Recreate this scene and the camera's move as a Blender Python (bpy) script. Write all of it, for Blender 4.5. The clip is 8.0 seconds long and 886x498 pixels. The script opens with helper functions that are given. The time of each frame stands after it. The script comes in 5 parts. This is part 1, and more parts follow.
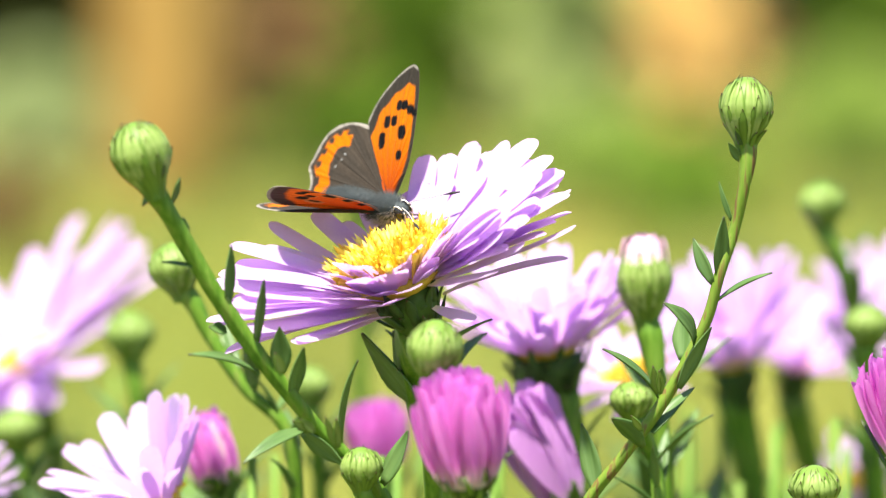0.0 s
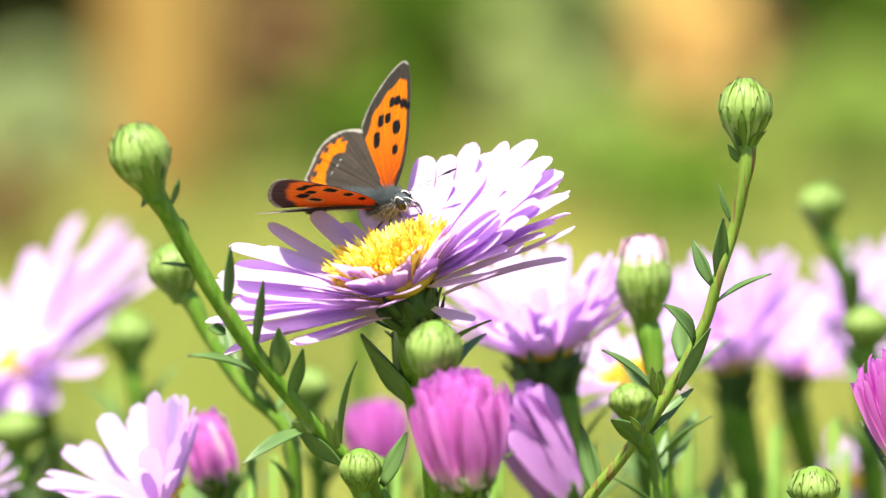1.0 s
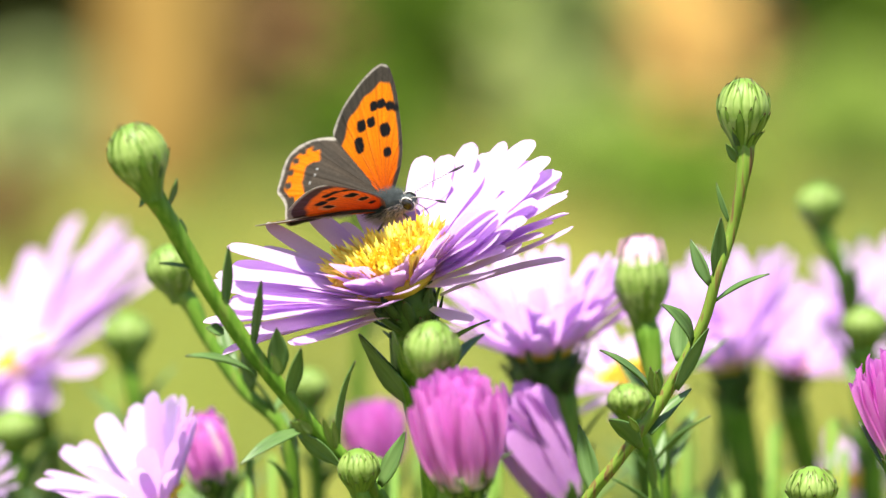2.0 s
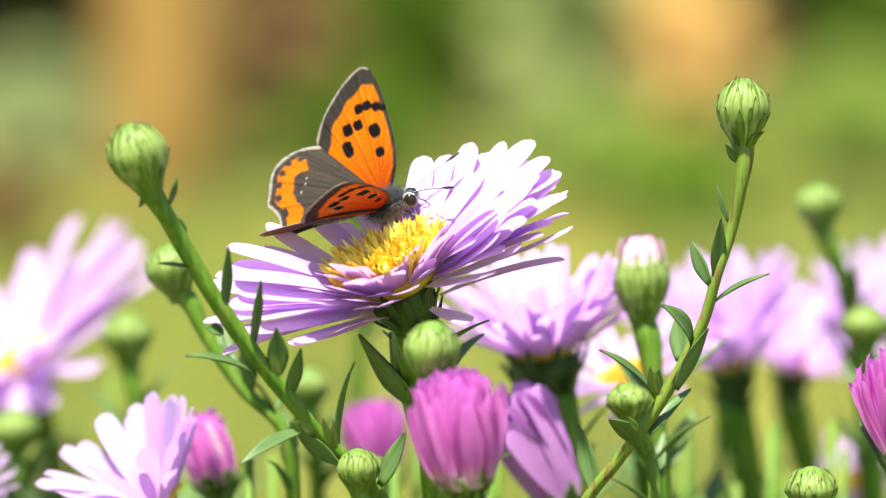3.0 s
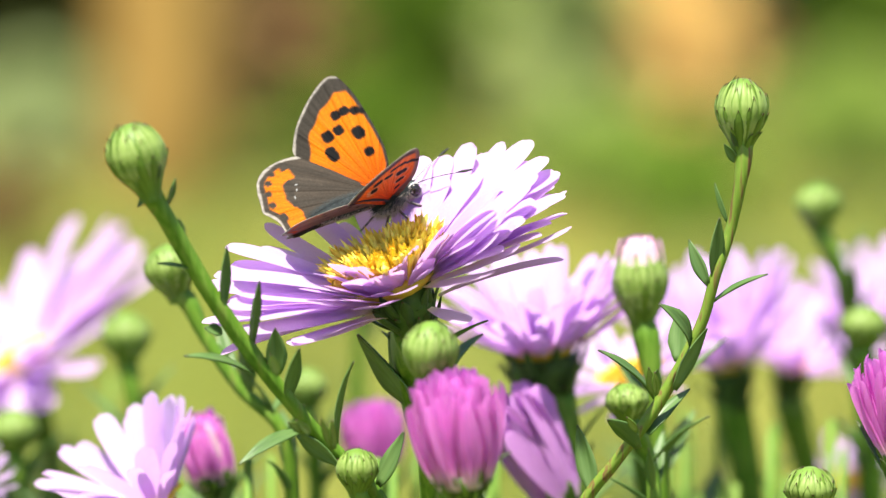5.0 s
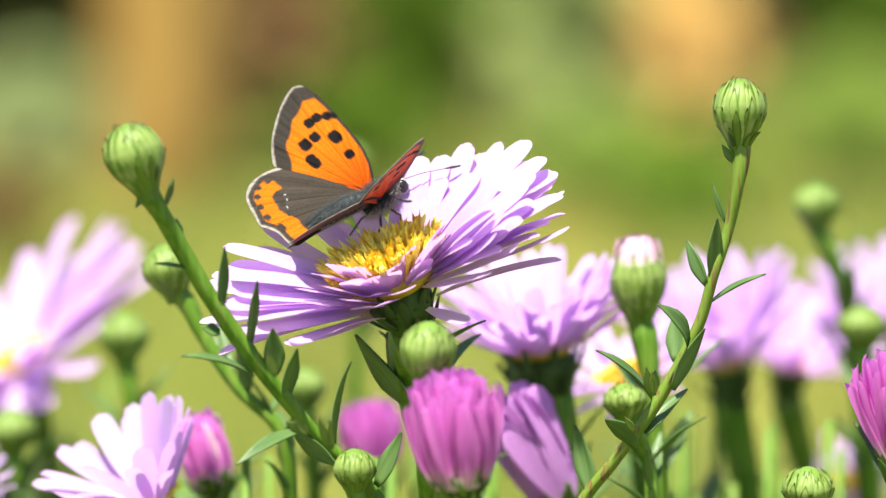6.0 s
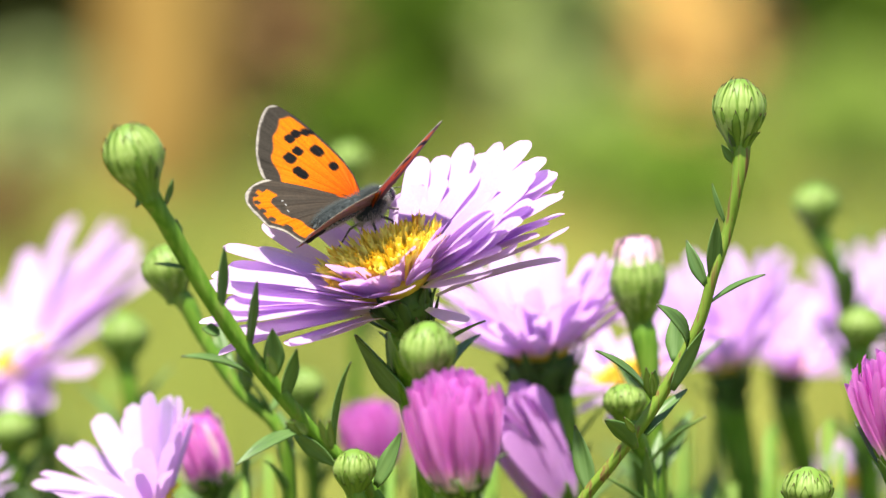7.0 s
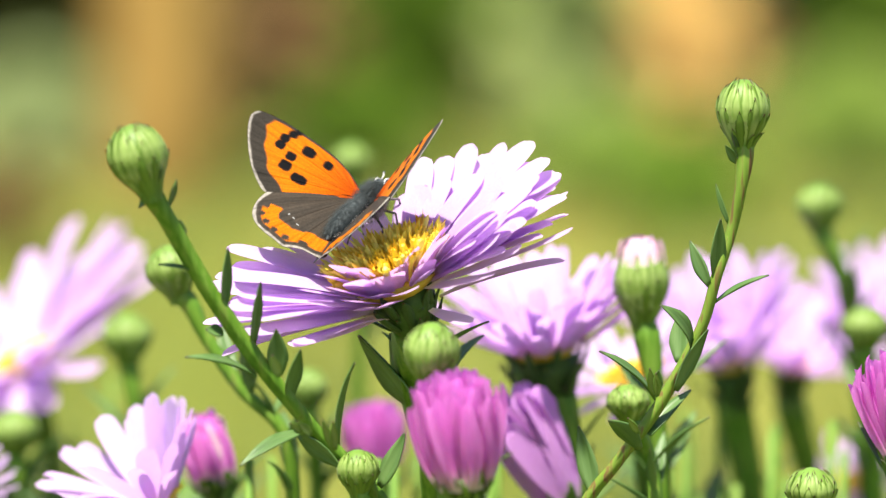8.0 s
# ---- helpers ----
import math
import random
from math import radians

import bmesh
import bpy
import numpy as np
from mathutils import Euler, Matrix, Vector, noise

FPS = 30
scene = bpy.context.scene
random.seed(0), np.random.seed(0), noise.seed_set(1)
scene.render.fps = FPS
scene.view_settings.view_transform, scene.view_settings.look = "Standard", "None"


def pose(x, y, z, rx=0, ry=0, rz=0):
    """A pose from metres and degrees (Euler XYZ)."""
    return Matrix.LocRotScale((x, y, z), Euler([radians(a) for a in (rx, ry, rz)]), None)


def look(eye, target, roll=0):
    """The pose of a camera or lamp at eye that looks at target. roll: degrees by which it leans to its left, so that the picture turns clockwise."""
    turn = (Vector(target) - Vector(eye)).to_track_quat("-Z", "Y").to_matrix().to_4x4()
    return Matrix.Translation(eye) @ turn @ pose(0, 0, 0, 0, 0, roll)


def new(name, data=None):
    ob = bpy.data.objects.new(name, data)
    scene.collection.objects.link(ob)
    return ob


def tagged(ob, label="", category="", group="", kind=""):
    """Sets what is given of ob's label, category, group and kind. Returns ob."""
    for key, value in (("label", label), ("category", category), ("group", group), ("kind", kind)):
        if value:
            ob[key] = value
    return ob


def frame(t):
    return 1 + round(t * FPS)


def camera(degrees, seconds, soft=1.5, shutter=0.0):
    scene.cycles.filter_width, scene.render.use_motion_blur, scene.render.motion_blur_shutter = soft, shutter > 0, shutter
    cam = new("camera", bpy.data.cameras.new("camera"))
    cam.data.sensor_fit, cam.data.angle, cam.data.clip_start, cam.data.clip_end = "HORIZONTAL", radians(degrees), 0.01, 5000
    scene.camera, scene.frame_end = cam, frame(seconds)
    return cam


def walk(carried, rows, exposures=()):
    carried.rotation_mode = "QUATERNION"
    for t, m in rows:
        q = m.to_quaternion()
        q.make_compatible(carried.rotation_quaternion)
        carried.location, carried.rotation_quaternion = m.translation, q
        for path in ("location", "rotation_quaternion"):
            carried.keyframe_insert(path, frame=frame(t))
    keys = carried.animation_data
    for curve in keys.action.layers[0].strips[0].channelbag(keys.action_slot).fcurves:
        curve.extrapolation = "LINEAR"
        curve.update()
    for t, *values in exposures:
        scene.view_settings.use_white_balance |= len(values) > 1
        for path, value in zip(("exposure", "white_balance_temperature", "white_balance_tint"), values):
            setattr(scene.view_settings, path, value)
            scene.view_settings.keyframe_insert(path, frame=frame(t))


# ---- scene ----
from mathutils import Quaternion

cam = camera(9.0, 8.0, soft=1.35)
EYE, AIM = Vector((0, -0.59416, 0.7835)), Vector((0, 0, 0.70))
UP = Vector((0, 0.13917, 0.99027))
# the tripod creeps sideways and down by less than a millimetre: seconds, mm right, mm up
DRIFT = [(0.0, -0.33, -0.12), (0.5, -0.325, -0.06), (1.0, -0.24, -0.01), (1.5, -0.10, 0.0), (3.0, -0.01, 0.0),
         (3.5, 0.0, 0.0), (4.0, 0.0, 0.0), (4.5, 0.02, 0.01), (6.0, 0.36, 0.03), (6.5, 0.37, 0.03),
         (7.0, 0.40, 0.06), (7.5, 0.27, 0.10), (8.0, 0.01, 0.13)]
walk(cam, [(t, look(EYE + Vector((dx * 0.001, 0, 0)) + UP * dz * 0.001, AIM + Vector((dx * 0.001, 0, 0)) + UP * dz * 0.001))
           for t, dx, dz in DRIFT],
     exposures=[(0.0, 1.67), (1.0, 1.66), (1.7, 1.60), (3.5, 1.51), (6.5, 1.47), (8.0, 1.47)])
cam.data.dof.use_dof = True
cam.data.dof.focus_distance = 0.597
cam.data.dof.aperture_fstop = 19.0

# ---- daylight ----
SUN_EL, SUN_AZ = radians(71), radians(206)      # azimuth clockwise from +y
world = bpy.data.worlds.new("sky")
scene.world = world
world.use_nodes = True
wn = world.node_tree.nodes
sky = wn.new("ShaderNodeTexSky")
sky.sky_type, sky.sun_disc = "NISHITA", False
sky.sun_elevation, sky.sun_rotation = SUN_EL, SUN_AZ
wn["Background"].inputs["Strength"].default_value = 0.08
world.node_tree.links.new(sky.outputs[0], wn["Background"].inputs["Color"])
sun = new("sun", bpy.data.lights.new("sun", "SUN"))
sun.data.energy, sun.data.angle, sun.data.color = 5.0, radians(2.0), (1.0, 0.93, 0.79)
sun_dir = Vector((math.sin(SUN_AZ) * math.cos(SUN_EL), math.cos(SUN_AZ) * math.cos(SUN_EL), math.sin(SUN_EL)))
sun.matrix_world = look(AIM + sun_dir * 3, AIM)

# ---- materials ----


def node_mat(name):
    m = bpy.data.materials.new(name)
    m.use_nodes = True
    nt = m.node_tree
    return m, nt, nt.nodes, nt.nodes["Principled BSDF"]


def tex_noise(nt, scale, detail=3.0, coord="Object", stretch=(1, 1, 1)):
    tc, mp, nz = nt.nodes.new("ShaderNodeTexCoord"), nt.nodes.new("ShaderNodeMapping"), nt.nodes.new("ShaderNodeTexNoise")
    mp.inputs["Scale"].default_value = stretch
    nz.inputs["Scale"].default_value, nz.inputs["Detail"].default_value = scale, detail
    nt.links.new(tc.outputs[coord], mp.inputs[0])
    nt.links.new(mp.outputs[0], nz.inputs["Vector"])
    return nz


def ramp(nt, src, stops):
    r = nt.nodes.new("ShaderNodeValToRGB")
    while len(r.color_ramp.elements) < len(stops):
        r.color_ramp.elements.new(0.5)
    for e, (p, c) in zip(r.color_ramp.elements, stops):
        e.position, e.color = p, (*c, 1)
    nt.links.new(src, r.inputs[0])
    return r


def bump(nt, src, bs, strength, dist):
    b = nt.nodes.new("ShaderNodeBump")
    b.inputs["Strength"].default_value, b.inputs["Distance"].default_value = strength, dist
    nt.links.new(src, b.inputs["Height"])
    nt.links.new(b.outputs[0], bs.inputs["Normal"])


def mix_col(nt, fac, a, b, kind="MIX"):
    m = nt.nodes.new("ShaderNodeMix")
    m.data_type, m.blend_type = "RGBA", kind
    for sock, val in ((0, fac), (6, a), (7, b)):
        if isinstance(val, (int, float)):
            m.inputs[sock].default_value = val
        elif isinstance(val, tuple):
            m.inputs[sock].default_value = (*val, 1)
        else:
            nt.links.new(val, m.inputs[sock])
    return m.outputs[2]


def thin_mat(name, lo, hi, glow, rough=0.5, streak=900.0, trans=0.35, vary=0.12, tip=None, base=None, spec=0.3, base_to=0.2, edge=None):
    """Petal or leaf: streaks along its length, light passing through it, base and tip tints by the length coordinate."""
    m, nt, nd, bs = node_mat(name)
    nz = tex_noise(nt, streak, 2.0, stretch=(1, 0.06, 1))
    col = ramp(nt, nz.outputs[0], [(0.35, lo), (0.65, hi)]).outputs[0]
    uv = nd.new("ShaderNodeUVMap")
    sep = nd.new("ShaderNodeSeparateXYZ")
    nt.links.new(uv.outputs[0], sep.inputs[0])
    if base:
        col = mix_col(nt, ramp(nt, sep.outputs[1], [(0.02, (1, 1, 1)), (base_to, (0, 0, 0))]).outputs[0], col, base)
    if edge:
        off = nd.new("ShaderNodeMath")
        off.operation, off.inputs[1].default_value = "PINGPONG", 0.5
        nt.links.new(sep.outputs[0], off.inputs[0])
        col = mix_col(nt, ramp(nt, off.outputs[0], [(0.05, (1, 1, 1)), (0.28, (0, 0, 0))]).outputs[0], col, edge)
    if tip:
        col = mix_col(nt, ramp(nt, sep.outputs[1], [(0.9, (0, 0, 0)), (1.0, (1, 1, 1))]).outputs[0], col, tip)
    oi = nd.new("ShaderNodeObjectInfo")
    dark = ramp(nt, oi.outputs["Random"], [(0.0, (1 - vary,) * 3), (1.0, (1, 1, 1))]).outputs[0]
    col = mix_col(nt, 1.0, col, dark, "MULTIPLY")
    nt.links.new(col, bs.inputs["Base Color"])
    bs.inputs["Roughness"].default_value = rough
    bs.inputs["Specular IOR Level"].default_value = spec
    nb = tex_noise(nt, streak * 1.3, 2.0, stretch=(1, 0.04, 1))
    bump(nt, nb.outputs[0], bs, 0.35, 0.0003)
    tr = nd.new("ShaderNodeBsdfTranslucent")
    nt.links.new(mix_col(nt, 1.0, col, glow, "MULTIPLY"), tr.inputs[0])
    mx = nd.new("ShaderNodeMixShader")
    mx.inputs[0].default_value = trans
    nt.links.new(bs.outputs[0], mx.inputs[1])
    nt.links.new(tr.outputs[0], mx.inputs[2])
    nt.links.new(mx.outputs[0], nd["Material Output"].inputs[0])
    return m


def solid_mat(name, stops, scale, rough=0.6, stretch=(1, 1, 1), bump_d=0.0, spec=0.3, detail=4.0):
    m, nt, nd, bs = node_mat(name)
    nz = tex_noise(nt, scale, detail, stretch=stretch)
    nt.links.new(ramp(nt, nz.outputs[0], stops).outputs[0], bs.inputs["Base Color"])
    bs.inputs["Roughness"].default_value, bs.inputs["Specular IOR Level"].default_value = rough, spec
    if bump_d:
        bump(nt, tex_noise(nt, scale * 4, 3.0, stretch=stretch).outputs[0], bs, 0.6, bump_d)
    return m


LILAC = thin_mat("lilac_petal", (0.68, 0.45, 0.85), (0.80, 0.64, 0.91), (1.0, 0.80, 1.0), base=(0.84, 0.80, 0.62), trans=0.52)
PINK = thin_mat("pink_petal", (0.76, 0.18, 0.68), (0.90, 0.40, 0.84), (1.0, 0.72, 1.0), base=(0.84, 0.78, 0.64), trans=0.58, base_to=0.32)
PURPLE = thin_mat("purple_petal", (0.54, 0.20, 0.64), (0.70, 0.40, 0.78), (1.0, 0.8, 1.0), base=(0.6, 0.45, 0.6), trans=0.4)
PALE = thin_mat("pale_pink_petal", (0.78, 0.46, 0.62), (0.84, 0.60, 0.72), (1.0, 0.85, 0.95), trans=0.3, base=(0.82, 0.78, 0.70), base_to=0.7)
LEAF = thin_mat("aster_leaf", (0.075, 0.155, 0.036), (0.135, 0.235, 0.07), (1.2, 1.3, 0.4), rough=0.45, streak=1500, trans=0.25, tip=(0.06, 0.07, 0.03), spec=0.45)
BRACT = thin_mat("bud_bract", (0.085, 0.165, 0.016), (0.14, 0.235, 0.03), (1.0, 1.2, 0.4), rough=0.5, streak=3.0, trans=0.1, vary=0.2, tip=(0.07, 0.03, 0.025), base=(0.10, 0.20, 0.035), edge=(0.075, 0.155, 0.014))
PALEBRACT = thin_mat("pale_bud_bract", (0.15, 0.245, 0.036), (0.30, 0.39, 0.12), (1.0, 1.2, 0.4), rough=0.5, streak=3.0, trans=0.1, vary=0.2, tip=(0.08, 0.035, 0.03), base=(0.11, 0.22, 0.04), edge=(0.13, 0.235, 0.032))
# calyx bracts: the shade under the petals is put into their dark green
SHADEDBRACT = thin_mat("shaded_calyx_bract", (0.035, 0.075, 0.017), (0.065, 0.12, 0.03), (1.0, 1.2, 0.4), rough=0.5, streak=1800, trans=0.1, tip=(0.10, 0.035, 0.02))
STEM = solid_mat("green_stem", [(0.3, (0.055, 0.135, 0.008)), (0.5, (0.09, 0.19, 0.014)), (0.62, (0.13, 0.225, 0.028)), (0.78, (0.12, 0.14, 0.028))], 1300, 0.55, (1, 1, 0.08), 0.00012, 0.25)
REDSTEM = solid_mat("reddish_stem", [(0.3, (0.09, 0.18, 0.014)), (0.54, (0.14, 0.21, 0.028)), (0.63, (0.14, 0.10, 0.03)), (0.75, (0.11, 0.045, 0.025))], 1900, 0.5, (1, 1, 0.03), 0.00008, 0.25)


def floret_mat(name, source, socket):
    m, nt, nd, bs = node_mat(name)
    nt.links.new(ramp(nt, nd.new(source).outputs[socket], [(0.0, (0.78, 0.46, 0.02)), (0.3, (0.88, 0.62, 0.04)), (1.0, (0.94, 0.82, 0.16))]).outputs[0], bs.inputs["Base Color"])
    bs.inputs["Roughness"].default_value = 0.55
    return m


YELLOW = floret_mat("yellow_floret", "ShaderNodeNewGeometry", "Random Per Island")
GOLD = floret_mat("golden_floret", "ShaderNodeObjectInfo", "Random")
# calyx cup: darker than the stem, with shade under the head in its colour
SHADEDCUP = solid_mat("shaded_calyx_cup", [(0.3, (0.03, 0.07, 0.010)), (0.7, (0.06, 0.11, 0.02))], 900, 0.6, spec=0.2)
CORE = solid_mat("disc_core", [(0.3, (0.40, 0.26, 0.02)), (0.7, (0.62, 0.42, 0.04))], 700, 0.7)

# ---- shapes ----


def mesh(name, verts, faces, mat, uvs=None, smooth=True):
    me = bpy.data.meshes.new(name)
    me.from_pydata([tuple(v) for v in verts], [], faces)
    if uvs is not None:
        lay = me.uv_layers.new(name="UVMap")
        for lp in me.loops:
            lay.data[lp.index].uv = uvs[lp.vertex_index]
    me.materials.append(mat)
    me.polygons.foreach_set("use_smooth", [smooth] * len(me.polygons))
    me.update()
    return me


def part(name, me, parent, m=None, label=""):
    ob = new(name, me)
    ob.parent = parent
    if m is not None:
        ob.matrix_basis = m
    return tagged(ob, label=label) if label else ob


def thing(name, label, category, group="", m=None):
    ob = new(name)
    ob.empty_display_size = 0.005
    if m is not None:
        ob.matrix_basis = m
    return tagged(ob, label, category, group)


def blade(length, width, widths, bend=0.0, cup=0.0, twist=0.0, rows=9, cols=5, notch=0.0, sway=0.0, thick=0.0, wave=0.0):
    """A strap growing along +y with its face to +z. bend: degrees it turns up over its length; cup: edge lift in half widths."""
    verts, uvs, faces = [], [], []
    y = z = 0.0
    ang = -radians(bend) * 0.62
    way = [1 - (1 - i / (rows - 1)) ** 1.5 for i in range(rows)] + [1.0]
    for i in range(rows):
        s, step = way[i], length * (way[i + 1] - way[i])
        k = s * (len(widths) - 1)
        a = min(int(k), len(widths) - 2)
        w = (widths[a] * (1 - (k - a)) + widths[a + 1] * (k - a)) * width / 2
        tw = radians(twist) * s
        cx = sway * length * s * s
        for j in range(cols):
            u = 2 * j / (cols - 1) - 1
            lx, lz = u * w, (u * u) * w * cup + wave * w * math.sin(9 * s + 2 * u) * abs(u)
            back = notch * width * (u * u) * (1 if i == rows - 1 else 0.3 if i == rows - 2 else 0)
            verts.append((cx + lx * math.cos(tw) - lz * math.sin(tw), y - back, z + lx * math.sin(tw) + lz * math.cos(tw)))
            uvs.append((u * 0.5 + 0.5, s))
        y += step * math.cos(ang)
        z += step * math.sin(ang)
        ang += radians(bend) * (way[i + 1] - way[i]) * 1.25
    for i in range(rows - 1):
        for j in range(cols - 1):
            p = i * cols + j
            faces.append((p, p + 1, p + cols + 1, p + cols))
    if thick:
        n = len(verts)
        verts += [(x, yy, zz - thick) for x, yy, zz in verts]
        uvs += uvs
        faces += [tuple(n + q for q in reversed(f)) for f in faces]
        rim = [j for j in range(cols)] + [i * cols + cols - 1 for i in range(1, rows)] + \
              [(rows - 1) * cols + j for j in range(cols - 2, -1, -1)] + [i * cols for i in range(rows - 2, 0, -1)]
        for a, b in zip(rim, rim[1:] + rim[:1]):
            faces.append((b, a, n + a, n + b))
    return verts, faces, uvs


def spline(pts, radii, per=5):
    """Points and radii along a smooth curve through pts."""
    p = [Vector(q) for q in pts]
    seg = [(b - c).length for b, c in zip(p[1:], p)]
    way = [(b - c).normalized() for b, c in zip(p[1:], p)]
    tan = [way[0]] + [(u + v).normalized() for u, v in zip(way, way[1:])] + [way[-1]]
    out, rr = [], []
    for i in range(len(p) - 1):
        for k in range(per):
            t = k / per
            h1, h2 = 2 * t ** 3 - 3 * t * t + 1, t ** 3 - 2 * t * t + t
            h3, h4 = 3 * t * t - 2 * t ** 3, t ** 3 - t * t
            out.append(p[i] * h1 + tan[i] * seg[i] * h2 + p[i + 1] * h3 + tan[i + 1] * seg[i] * h4)
            rr.append(radii[i] * (1 - t) + radii[i + 1] * t)
    return out + [p[-1]], rr + [radii[-1]]


def tube(pts, radii, sides=8, per=5, ridge=0.0, knots=0.0):
    pts, radii = spline(pts, radii, per)
    verts, faces = [], []
    nrm = None
    for i, (q, r) in enumerate(zip(pts, radii)):
        d = (pts[min(i + 1, len(pts) - 1)] - pts[max(i - 1, 0)]).normalized()
        if nrm is None:
            nrm = d.orthogonal().normalized()
        nrm = (nrm - d * nrm.dot(d)).normalized()
        bi = d.cross(nrm)
        for k in range(sides):
            a = 2 * math.pi * k / sides
            rr = r * (1 + ridge * (1 if k % 2 else -1) + knots * noise.noise(q * 160 + Vector((k * 0.3, 0, 0))))
            verts.append(q + (nrm * math.cos(a) + bi * math.sin(a)) * rr)
    n = len(pts)
    for i in range(n - 1):
        for k in range(sides):
            a, b = i * sides + k, i * sides + (k + 1) % sides
            faces.append((a, b, b + sides, a + sides))
    faces.append(tuple(reversed(range(sides))))
    faces.append(tuple((n - 1) * sides + k for k in range(sides)))
    return verts, faces


def lathe(profile, sides=16, wob=0.0):
    """A turned body from (radius, height) pairs, closed at both ends."""
    verts, faces = [], []
    for r, h in profile:
        for k in range(sides):
            a = 2 * math.pi * k / sides
            rr = r * (1 + wob * math.sin(3 * a + h * 900))
            verts.append((rr * math.cos(a), rr * math.sin(a), h))
    for i in range(len(profile) - 1):
        for k in range(sides):
            a, b = i * sides + k, i * sides + (k + 1) % sides
            faces.append((a, b, b + sides, a + sides))
    faces.append(tuple(reversed(range(sides))))
    faces.append(tuple((len(profile) - 1) * sides + k for k in range(sides)))
    return verts, faces


def aim(origin, axis, spin=0.0):
    """A pose at origin whose z runs along axis."""
    return Matrix.Translation(origin) @ Vector(axis).to_track_quat("Z", "Y").to_matrix().to_4x4() @ Matrix.Rotation(radians(spin), 4, "Z")


def facing(origin, axis):
    """A pose at origin whose z runs along axis and whose y points back into the garden."""
    z = Vector(axis).normalized()
    y = (Vector((0, 1, 0)) - z * z.y).normalized()
    return Matrix.Translation(origin) @ Matrix((y.cross(z), y, z)).transposed().to_4x4()


def grow(root, tip, face, spin=0.0):
    """A pose at root whose y runs to tip and whose z leans to face."""
    y = (Vector(tip) - Vector(root)).normalized()
    x = y.cross(Vector(face)).normalized()
    z = x.cross(y)
    m = Matrix((x, y, z)).transposed().to_4x4()
    return Matrix.Translation(root) @ m @ Matrix.Rotation(radians(spin), 4, "Y")


MM = 0.001
PETAL_W = [0.40, 0.52, 0.66, 0.78, 0.88, 0.95, 1.0, 1.0, 1.0, 0.99, 0.96, 0.86, 0.50]
LEAF_W = [0.35, 0.62, 0.85, 1.0, 0.96, 0.84, 0.62, 0.36, 0.06]
BRACT_W = [0.8, 0.95, 1.0, 0.95, 0.8, 0.5, 0.08]


def petal_set(mat, wide, count, seed, bend=(-22, 22), cup=(0.1, 0.5), twist=14, wave=0.08):
    rnd = random.Random(seed)
    out = []
    for _ in range(count):
        v, f, u = blade(1.0, wide * rnd.uniform(0.85, 1.12), PETAL_W, rnd.uniform(*bend), rnd.uniform(*cup) * rnd.choice((1, 1, -0.6)),
                        rnd.uniform(-twist, twist), rows=15, cols=5, notch=rnd.uniform(0.16, 0.24), sway=rnd.uniform(-0.05, 0.05), wave=rnd.uniform(0, wave))
        out.append(mesh("petal", v, f, mat, u))
    return out


LILAC_SET = petal_set(LILAC, 0.170, 14, 3, (-18, 16), (0.1, 0.4), 9, 0.05)
MAIN_SET = petal_set(LILAC, 0.14, 16, 8, (-16, 10), (0.1, 0.4), 10, 0.02)
WIDE_SET = petal_set(LILAC, 0.21, 8, 9, (-12, 14), (0.1, 0.4), 9, 0.05)
PURPLE_SET = petal_set(PURPLE, 0.19, 6, 4)
PINK_SET = petal_set(PINK, 0.135, 6, 5, (12, 34), (0.5, 0.9))
PALE_SET = petal_set(PALE, 0.3, 4, 6, (10, 40), (0.3, 0.7))
BRACT_SET = [mesh("bract", *(lambda b: (b[0], b[1], BRACT, b[2]))(blade(1.0, w, BRACT_W, bend, 0.35, 0, 7, 3, thick=0.03)))
             for w, bend in ((0.30, 40), (0.34, 55), (0.28, 30))]
CALYX_SET = [mesh("bract", *(lambda b: (b[0], b[1], SHADEDBRACT, b[2]))(blade(1.0, w, BRACT_W, bend, 0.3, 0, 7, 3, thick=0.03)))
             for w, bend in ((0.28, 20), (0.32, -25), (0.26, -60))]


def floret(rnd, base, d, ln, w):
    """A slim tube from base along d that opens in five points."""
    side = d.orthogonal().normalized()
    bi = d.cross(side)
    verts, faces = [], []
    for hh, ww in ((0, 0.7), (0.6, 0.9), (0.84, 1.4)):
        for s in range(5):
            b = 2 * math.pi * s / 5
            verts.append(base + d * ln * hh + (side * math.cos(b) + bi * math.sin(b)) * w * ww)
    for s in range(5):
        b = 2 * math.pi * (s + 0.5) / 5
        verts.append(base + d * ln * rnd.uniform(0.92, 1.06) + (side * math.cos(b) + bi * math.sin(b)) * w * 1.9)
    for k in range(2):
        for s in range(5):
            p, q = k * 5 + s, k * 5 + (s + 1) % 5
            faces.append((p, q, q + 5, p + 5))
    for s in range(5):
        faces.append((10 + s, 10 + (s + 1) % 5, 15 + s))
    faces.append(tuple(10 + s for s in range(5)))
    return verts, faces


def floret_spots(r, seed, tall, n=170, fill=0.88):
    """Foot, direction, length and half width of each floret on a low dome."""
    rnd = random.Random(seed)
    for i in range(n):
        q = math.sqrt((i + 0.5) / n)
        a = i * 2.39996
        lean = q * 0.8 + rnd.uniform(-0.14, 0.14)
        turn = a + rnd.uniform(-0.2, 0.2)
        base = Vector((math.cos(a) * q * r * fill, math.sin(a) * q * r * fill, r * 0.22 * (1 - q * q)))
        d = Vector((math.cos(turn) * math.sin(lean), math.sin(turn) * math.sin(lean), math.cos(lean)))
        yield base, d, r * tall * rnd.uniform(0.40, 0.72) * (0.62 + 0.45 * q), r * rnd.uniform(0.038, 0.056)


